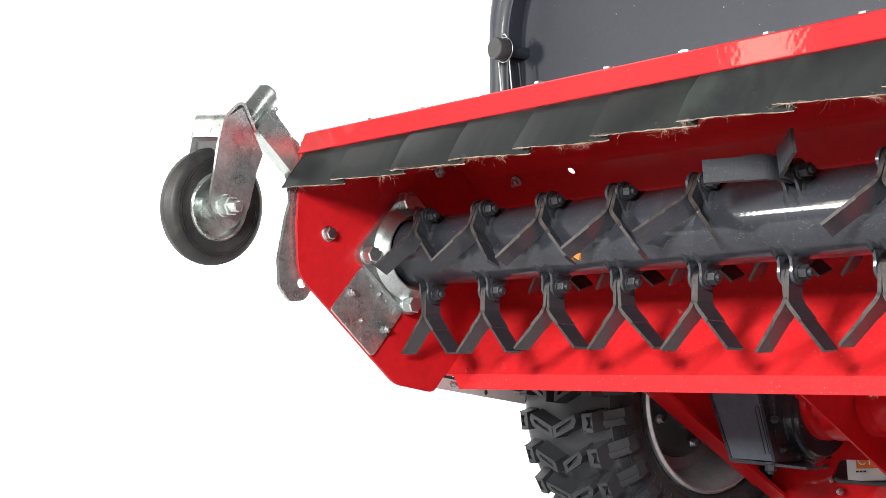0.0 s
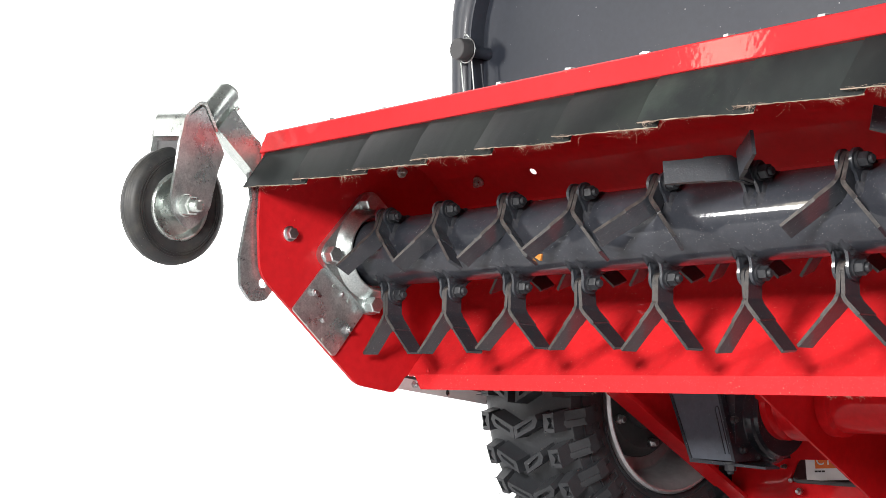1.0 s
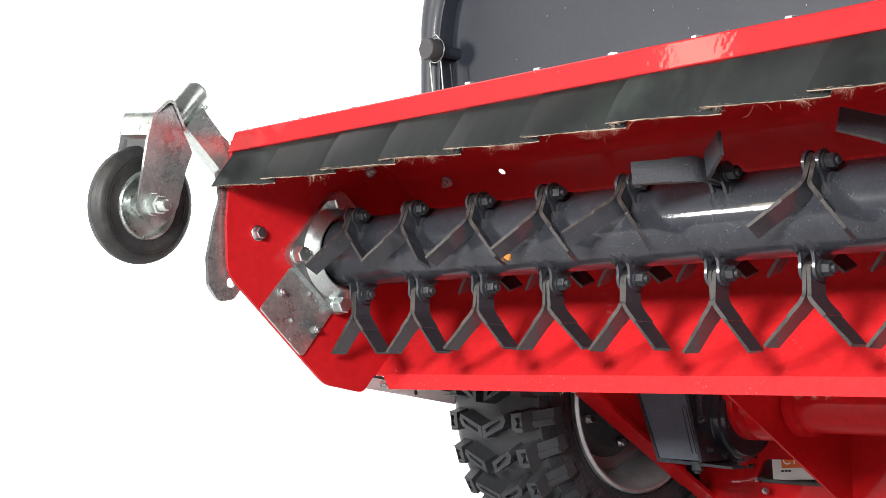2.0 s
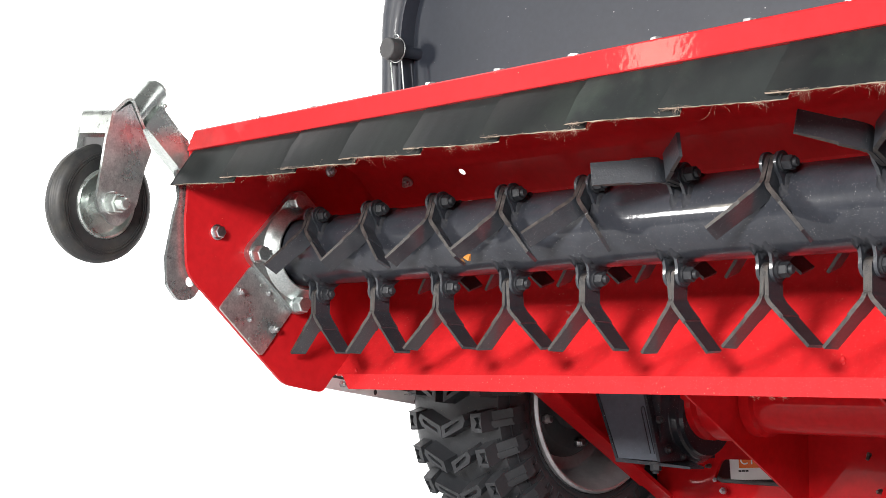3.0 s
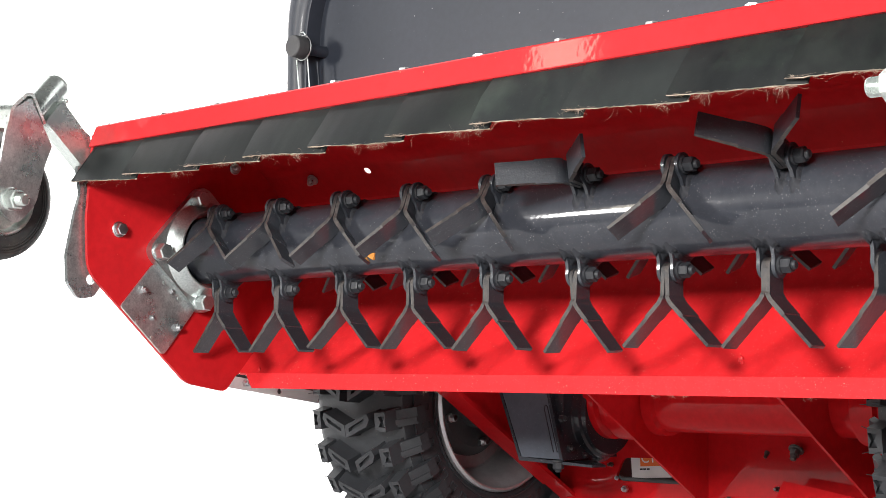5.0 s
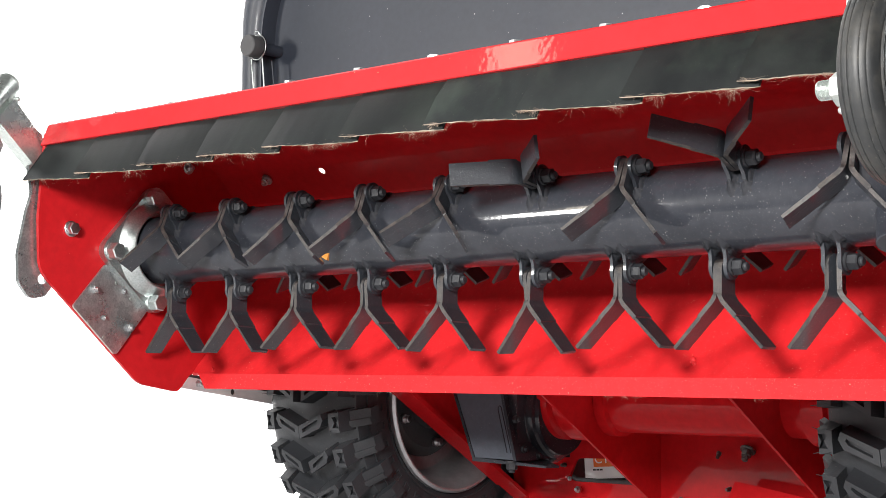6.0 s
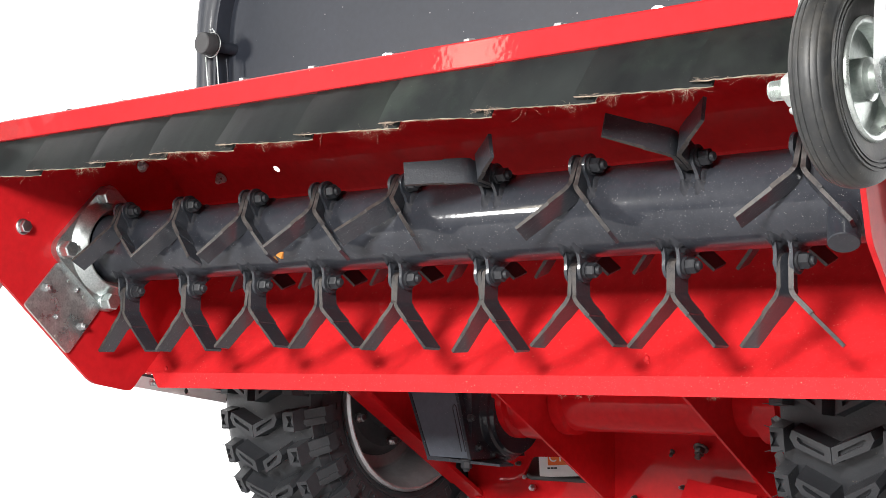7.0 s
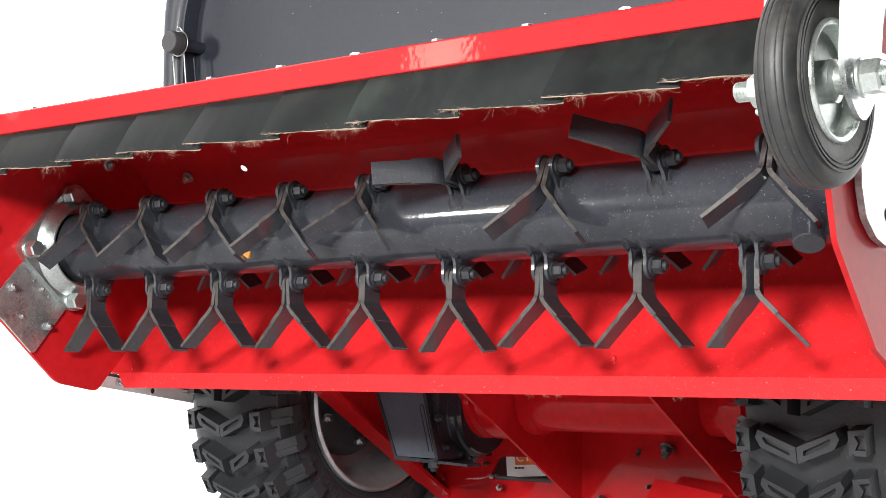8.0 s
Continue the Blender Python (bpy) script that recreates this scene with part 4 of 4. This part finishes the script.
def chassis():
    # axle tubes
    bm = bmesh.new()
    turned(bm, (-0.246, HUB_Y, HUB_Z), (1, 0, 0), [(0, 0.054), (0.058, 0.054), (0.062, 0.047), (0.070, 0.046), (0.074, 0.054), (0.126, 0.054)], 48)
    part("axle_housing", bm, RED_FRAME, tractor, "red enamelled axle housing")
    bm = bmesh.new()
    turned(bm, (-0.116, HUB_Y, HUB_Z), (1, 0, 0), [(0, 0.047), (0.016, 0.047), (0.019, 0.0415), (0.296, 0.0415), (0.299, 0.0440), (0.301, 0.050), (0.330, 0.050), (0.332, 0.042), (0.41, 0.042)], 48)
    part("axle_tube", bm, RED_FRAME, tractor, "red enamelled axle tube")
    # gussets with sloping front edges
    slope = [(0.245, 0.285), (0.3000, 0.2505), (0.5510, 0.0990), (0.60, 0.068), (0.66, 0.068), (0.66, 0.330), (0.245, 0.330)]
    for x in (-0.119, 0.152):
        bm = bmesh.new()
        extrude_x(bm, slope, x - 0.002, x + 0.002)
        soft_edges(bm, 0.0008, 1, 60)
        part("gusset_plate", bm, RED_FRAME, tractor, "red gusset plate with a sloping edge")
    # outer gusset with a folded edge
    bm = bmesh.new()
    extrude_x(bm, [(0.245, 0.289), (0.300, 0.2545), (0.534, 0.1133), (0.560, 0.330), (0.245, 0.330)], -0.386, -0.380)
    fold = [(0.240, 0.2910), (0.580, 0.0849), (0.583, 0.0899), (0.243, 0.2960)]
    extrude_x(bm, fold, -0.381, -0.350)
    part("gusset_plate", bm, RED_FRAME, tractor, "red gusset plate with a folded sloping edge")
    # chassis plate with its window and the sticker behind
    bm = bmesh.new()
    window = rounded([(-0.277, 0.124), (-0.1500, 0.124), (-0.1500, 0.1595), (-0.262, 0.1565)], [0.006, 0.004, 0.004, 0.014])
    pierced(bm, (0, 0.566, 0), (1, 0, 0), (0, 0, 1), -0.005, [(-0.3790, 0.1000), (-0.3290, 0.068), (0.330, 0.068), (0.330, 0.330), (-0.380, 0.330)], [window])
    part("chassis_plate", bm, RED_FRAME, tractor, "red chassis plate with a cut-out")
    for x, z, me in ((-0.254, 0.1124, M_SMALL), (-0.2787, 0.1464, M_STUD), (-0.2694, 0.1271, M_RIVET), (-0.0047, 0.1261, M_STUD), (-0.0803, 0.1082, M_STUD)):
        place("frame_bolt", me, tractor, facing((x, 0.561, z), (0, -1, 0), 10))
    # studs that hang from the folded edge of the plate
    for x, z, me in ((-0.0175, 0.1750, M_STUD), (0.0262, 0.1800, M_FRAME)):
        place("frame_stud", me, tractor, facing((x, 0.556, z), (0, -0.62, -0.78), 10), "dark stud with its nut and washer")
    # box section that comes forward at a slant from the plate
    bm = bmesh.new()
    top = [(0.0210, 0.530, 0.1402), (0.1300, 0.514, 0.1260), (0.1300, 0.562, 0.1060), (0.0210, 0.562, 0.1230)]
    hull(bm, top, [(x - 0.030, y, z - 0.062) for x, y, z in top])
    soft_edges(bm, 0.004, 3, 40)
    part("cross_member", bm, RED_FRAME, tractor, "red box section cross member")
    # black seal along the lower edge of the cut-out
    bm = bmesh.new()
    wire(bm, [(-0.2660, 0.5635, 0.1300), (-0.2600, 0.5635, 0.1262), (-0.2000, 0.5635, 0.1262), (-0.1560, 0.5635, 0.1262)], 0.0030)
    part("window_seal", bm, KNOB, tractor, "black rubber seal of the cut-out")
    tilt = Matrix.Rotation(radians(-4), 4, "Y")
    bm = bmesh.new()
    block(bm, (-0.2020, 0.580, 0.1520), (0.110, 0.002, 0.044), tilt)
    decal = part("sticker", bm, LABEL_WHITE, tractor, "white and orange sticker seen through the cut-out")
    bm = bmesh.new()
    block(bm, (-0.1930, 0.5786, 0.1585), (0.096, 0.0008, 0.022), tilt)
    part("orange_field", bm, LABEL_ORANGE, decal)
    bm = bmesh.new()
    for k in range(3):
        block(bm, (-0.2390 + 0.006 * k, 0.5786, 0.1402 + 0.0004 * k), (0.0046, 0.0008, 0.0024), tilt)
    part("small_print", bm, INK, decal, "tiny dark print")
    text = bpy.data.curves.new("lettering", "FONT")
    text.body, text.size, text.extrude = "CT 12", 0.0200, 0.0003
    text.materials.append(LABEL_WHITE)
    ob = new("lettering", text)
    ob.parent, ob.matrix_parent_inverse = decal, at_world(decal).inverted()
    ob.matrix_basis = pose(-0.2385, 0.5780, 0.1495, 90, -4, 0)
    # dark block added so that the cut-out looks unlit inside, not white
    bm = bmesh.new()
    block(bm, (-0.01, 0.735, 0.30), (0.64, 0.26, 0.50))
    soft_edges(bm, 0.02, 3, 60)
    part("engine_block", bm, KNOB, tractor, "dark block added behind the cut-out to keep the backdrop from showing")
    # pale steel runner along the machine's side
    bm = bmesh.new()
    pierced(bm, (-0.590, 0.060, 0.2650), (0, 0.340, -0.0505), (0, 0.0505, 0.340), -0.003, [(0, 0), (0.35, 0), (0.35, 0.0165), (0, 0.0165)], [circle(0.132, 0.0070, 0.0045, 16), circle(0.212, 0.0050, 0.0045, 16)])
    rail = part("side_rail", bm, RAIL, tractor, "pale galvanised side rail with round holes")
    # added dark sheet: gives the rail's holes and upper gap their shade
    bm = bmesh.new()
    hull(bm, [(-0.5945, 0.07, 0.266), (-0.5945, 0.40, 0.217), (-0.5945, 0.40, 0.236), (-0.5945, 0.07, 0.285)], [(-0.6100, 0.07, 0.268), (-0.6100, 0.40, 0.219), (-0.6100, 0.40, 0.236), (-0.6100, 0.07, 0.285)])
    part("rail_web", bm, KNOB, rail, "dark sheet added behind the rail to darken its holes and the gap above")
    place("rail_bolt", M_SMALL, rail, facing((-0.590, 0.128, 0.2650), (1, 0, 0), 10))


def gearbox():
    # upright case that leans a little, with its round bearing cover and bolted foot
    bm = bmesh.new()
    face = [(-0.3219, 0.2620), (-0.2825, 0.1660), (-0.2150, 0.1650), (-0.2400, 0.2620)]
    extrude_y(bm, face, 0.360, 0.470)
    soft_edges(bm, 0.003, 2, 40)
    box = part("gearbox", bm, GREY_CASE, tractor, "graphite painted gear case")
    bm = bmesh.new()
    for (xa, xb), w in (((-0.2400, -0.2150), 0.0050), ((-0.3250, -0.2865), 0.0045)):
        loop = [(xa, 0.2620), (xb, 0.1640), (xb + w, 0.1640), (xa + w, 0.2620)]
        extrude_y(bm, loop, 0.3585, 0.480)
    soft_edges(bm, 0.001, 1, 40)
    part("case_flange", bm, BLACK_PAINT, box, "dark flange of the gear case")
    bm = bmesh.new()
    wire(bm, [(-0.2270, 0.3600, 0.1740), (-0.2425, 0.3600, 0.2315), (-0.2420, 0.3600, 0.2350), (-0.2395, 0.3600, 0.2368), (-0.2370, 0.3600, 0.2345), (-0.2362, 0.3600, 0.2310), (-0.2205, 0.3600, 0.1740)], 0.0009)
    part("case_groove", bm, BLACK_PAINT, box, "narrow dark groove beside the case edge")
    bm = bmesh.new()
    hull(bm, [(-0.2857, 0.3575, 0.1610), (-0.2857, 0.480, 0.1610), (-0.164, 0.392, 0.1555), (-0.164, 0.362, 0.1565)], [(-0.2857, 0.3575, 0.1665), (-0.2857, 0.480, 0.1665), (-0.164, 0.392, 0.1585), (-0.164, 0.362, 0.1595)])
    part("case_foot", bm, BLACK_PAINT, box, "dark foot plate of the gear case")
    bm = bmesh.new()
    turned(bm, (-0.232, HUB_Y, 0.226), (1, 0, 0), [(0, 0.070), (0.012, 0.070), (0.015, 0.067), (0.017, 0.064), (0.026, 0.062), (0.028, 0.058), (0.034, 0.057)], 56)
    part("bearing_cover", bm, BLACK_PAINT, box, "black round bearing cover")
    bm = bmesh.new()
    extrude_x(bm, rounded([(0.368, 0.160), (0.368, 0.262), (0.462, 0.262), (0.465, 0.1816), (0.4384, 0.1535)], 0.008), -0.234, -0.216)
    part("cover_flange", bm, BLACK_PAINT, box, "dark bolted flange plate")
    for y, z in ((0.3776, 0.1787), (0.4076, 0.1682), (0.4422, 0.1644), (0.3620, 0.2193)):
        place("cover_nut", M_NUT_DARK, box, facing((-0.216, y, z), (1, 0, 0), 900 * y))
    place("drain_plug", M_BLACK_NUT, box, facing((-0.2204, 0.362, 0.1635), (0, 0, -1), 5))


M_NUT_DARK = bolt_mesh("dark_nut", NUT_BLACK, 0.009, 0.006, 0.0, 0.004, 0.003)
chassis()
gearbox()


def shield():
    """Large dark cover behind the mower with rounded upper corners, a rolled rim, a sunk panel and a knob in a wire clip."""
    left, right, top = -0.6030, 0.653, 0.930

    def outline(inset):
        return rounded([(left + inset, 0.60), (left + inset, top - inset), (right - inset, top - inset), (right - inset, 0.60)], [0, 0.190 - 0.8 * inset, 0.190 - 0.8 * inset, 0], 20)

    bm = bmesh.new()
    extrude_y(bm, outline(0.040), 0.235, 0.262)
    root = part("engine_cover", bm, HOOD, tractor, "glossy dark grey plastic cover", 40)
    bm = bmesh.new()
    profile = ((0.004, 0.262), (0.0, 0.232), (0.001, 0.216), (0.006, 0.206), (0.014, 0.201), (0.024, 0.2005), (0.033, 0.2025), (0.0375, 0.2075), (0.0385, 0.2090), (0.0425, 0.2085), (0.0440, 0.2090), (0.0445, 0.2110), (0.0440, 0.2352))
    levels = [[bm.verts.new((x, y, z)) for x, z in outline(inset)] for inset, y in profile]
    for p, q in zip(levels, levels[1:]):
        for i in range(len(p) - 1):
            bm.faces.new((p[i], p[i + 1], q[i + 1], q[i]))
    part("rim", bm, HOOD, root, "rolled rim of the cover", 40)
    kx, ky, kz = -0.5483, 0.172, 0.7430
    bm = bmesh.new()
    turned(bm, (kx, ky, kz), (0, 1, 0), [(0.0, 0.0142), (0.0012, 0.0154), (0.0040, 0.0158), (0.0190, 0.0158), (0.0205, 0.0150), (0.0210, 0.0085)], 40)
    knob = part("knob", bm, KNOB, root, "matt black round knob")
    bm = bmesh.new()
    turned(bm, (kx, ky + 0.0208, kz), (0, 1, 0), [(0.0, 0.0085), (0.043, 0.0085)], 24)
    part("stem", bm, HOOD, knob, "dark stem of the knob")
    # wire clip round the knob with legs that run down in front of the rim
    bm = bmesh.new()
    wire(bm, [(kx + 0.0178 * math.sin(a), ky + 0.020, kz + 0.0178 * math.cos(a)) for a in (math.radians(15 * k) for k in range(24))], 0.0008, True)
    wire(bm, [(kx + 0.004, ky + 0.022, kz + 0.018), (kx + 0.001, ky + 0.020, kz + 0.023), (kx - 0.005, ky + 0.020, kz + 0.023), (kx - 0.008, ky + 0.022, kz + 0.017)], 0.0009)
    part("wire_clip", bm, ZINC_DULL, root, "thin bright wire clip round the knob")
    for x, y, z, metal in ((-0.5531, 0.185, 0.7250, ZINC), (-0.5425, 0.195, 0.7370, ZINC_DULL), (-0.5372, 0.210, 0.7240, HOOD)):
        bm = bmesh.new()
        wire(bm, [(x, y, z), (x + 0.002, y, z - 0.015), (x + 0.0150, y + 0.001, 0.600)], 0.0011)
        part("clip_leg", bm, metal, root, "thin wire leg")


shield()
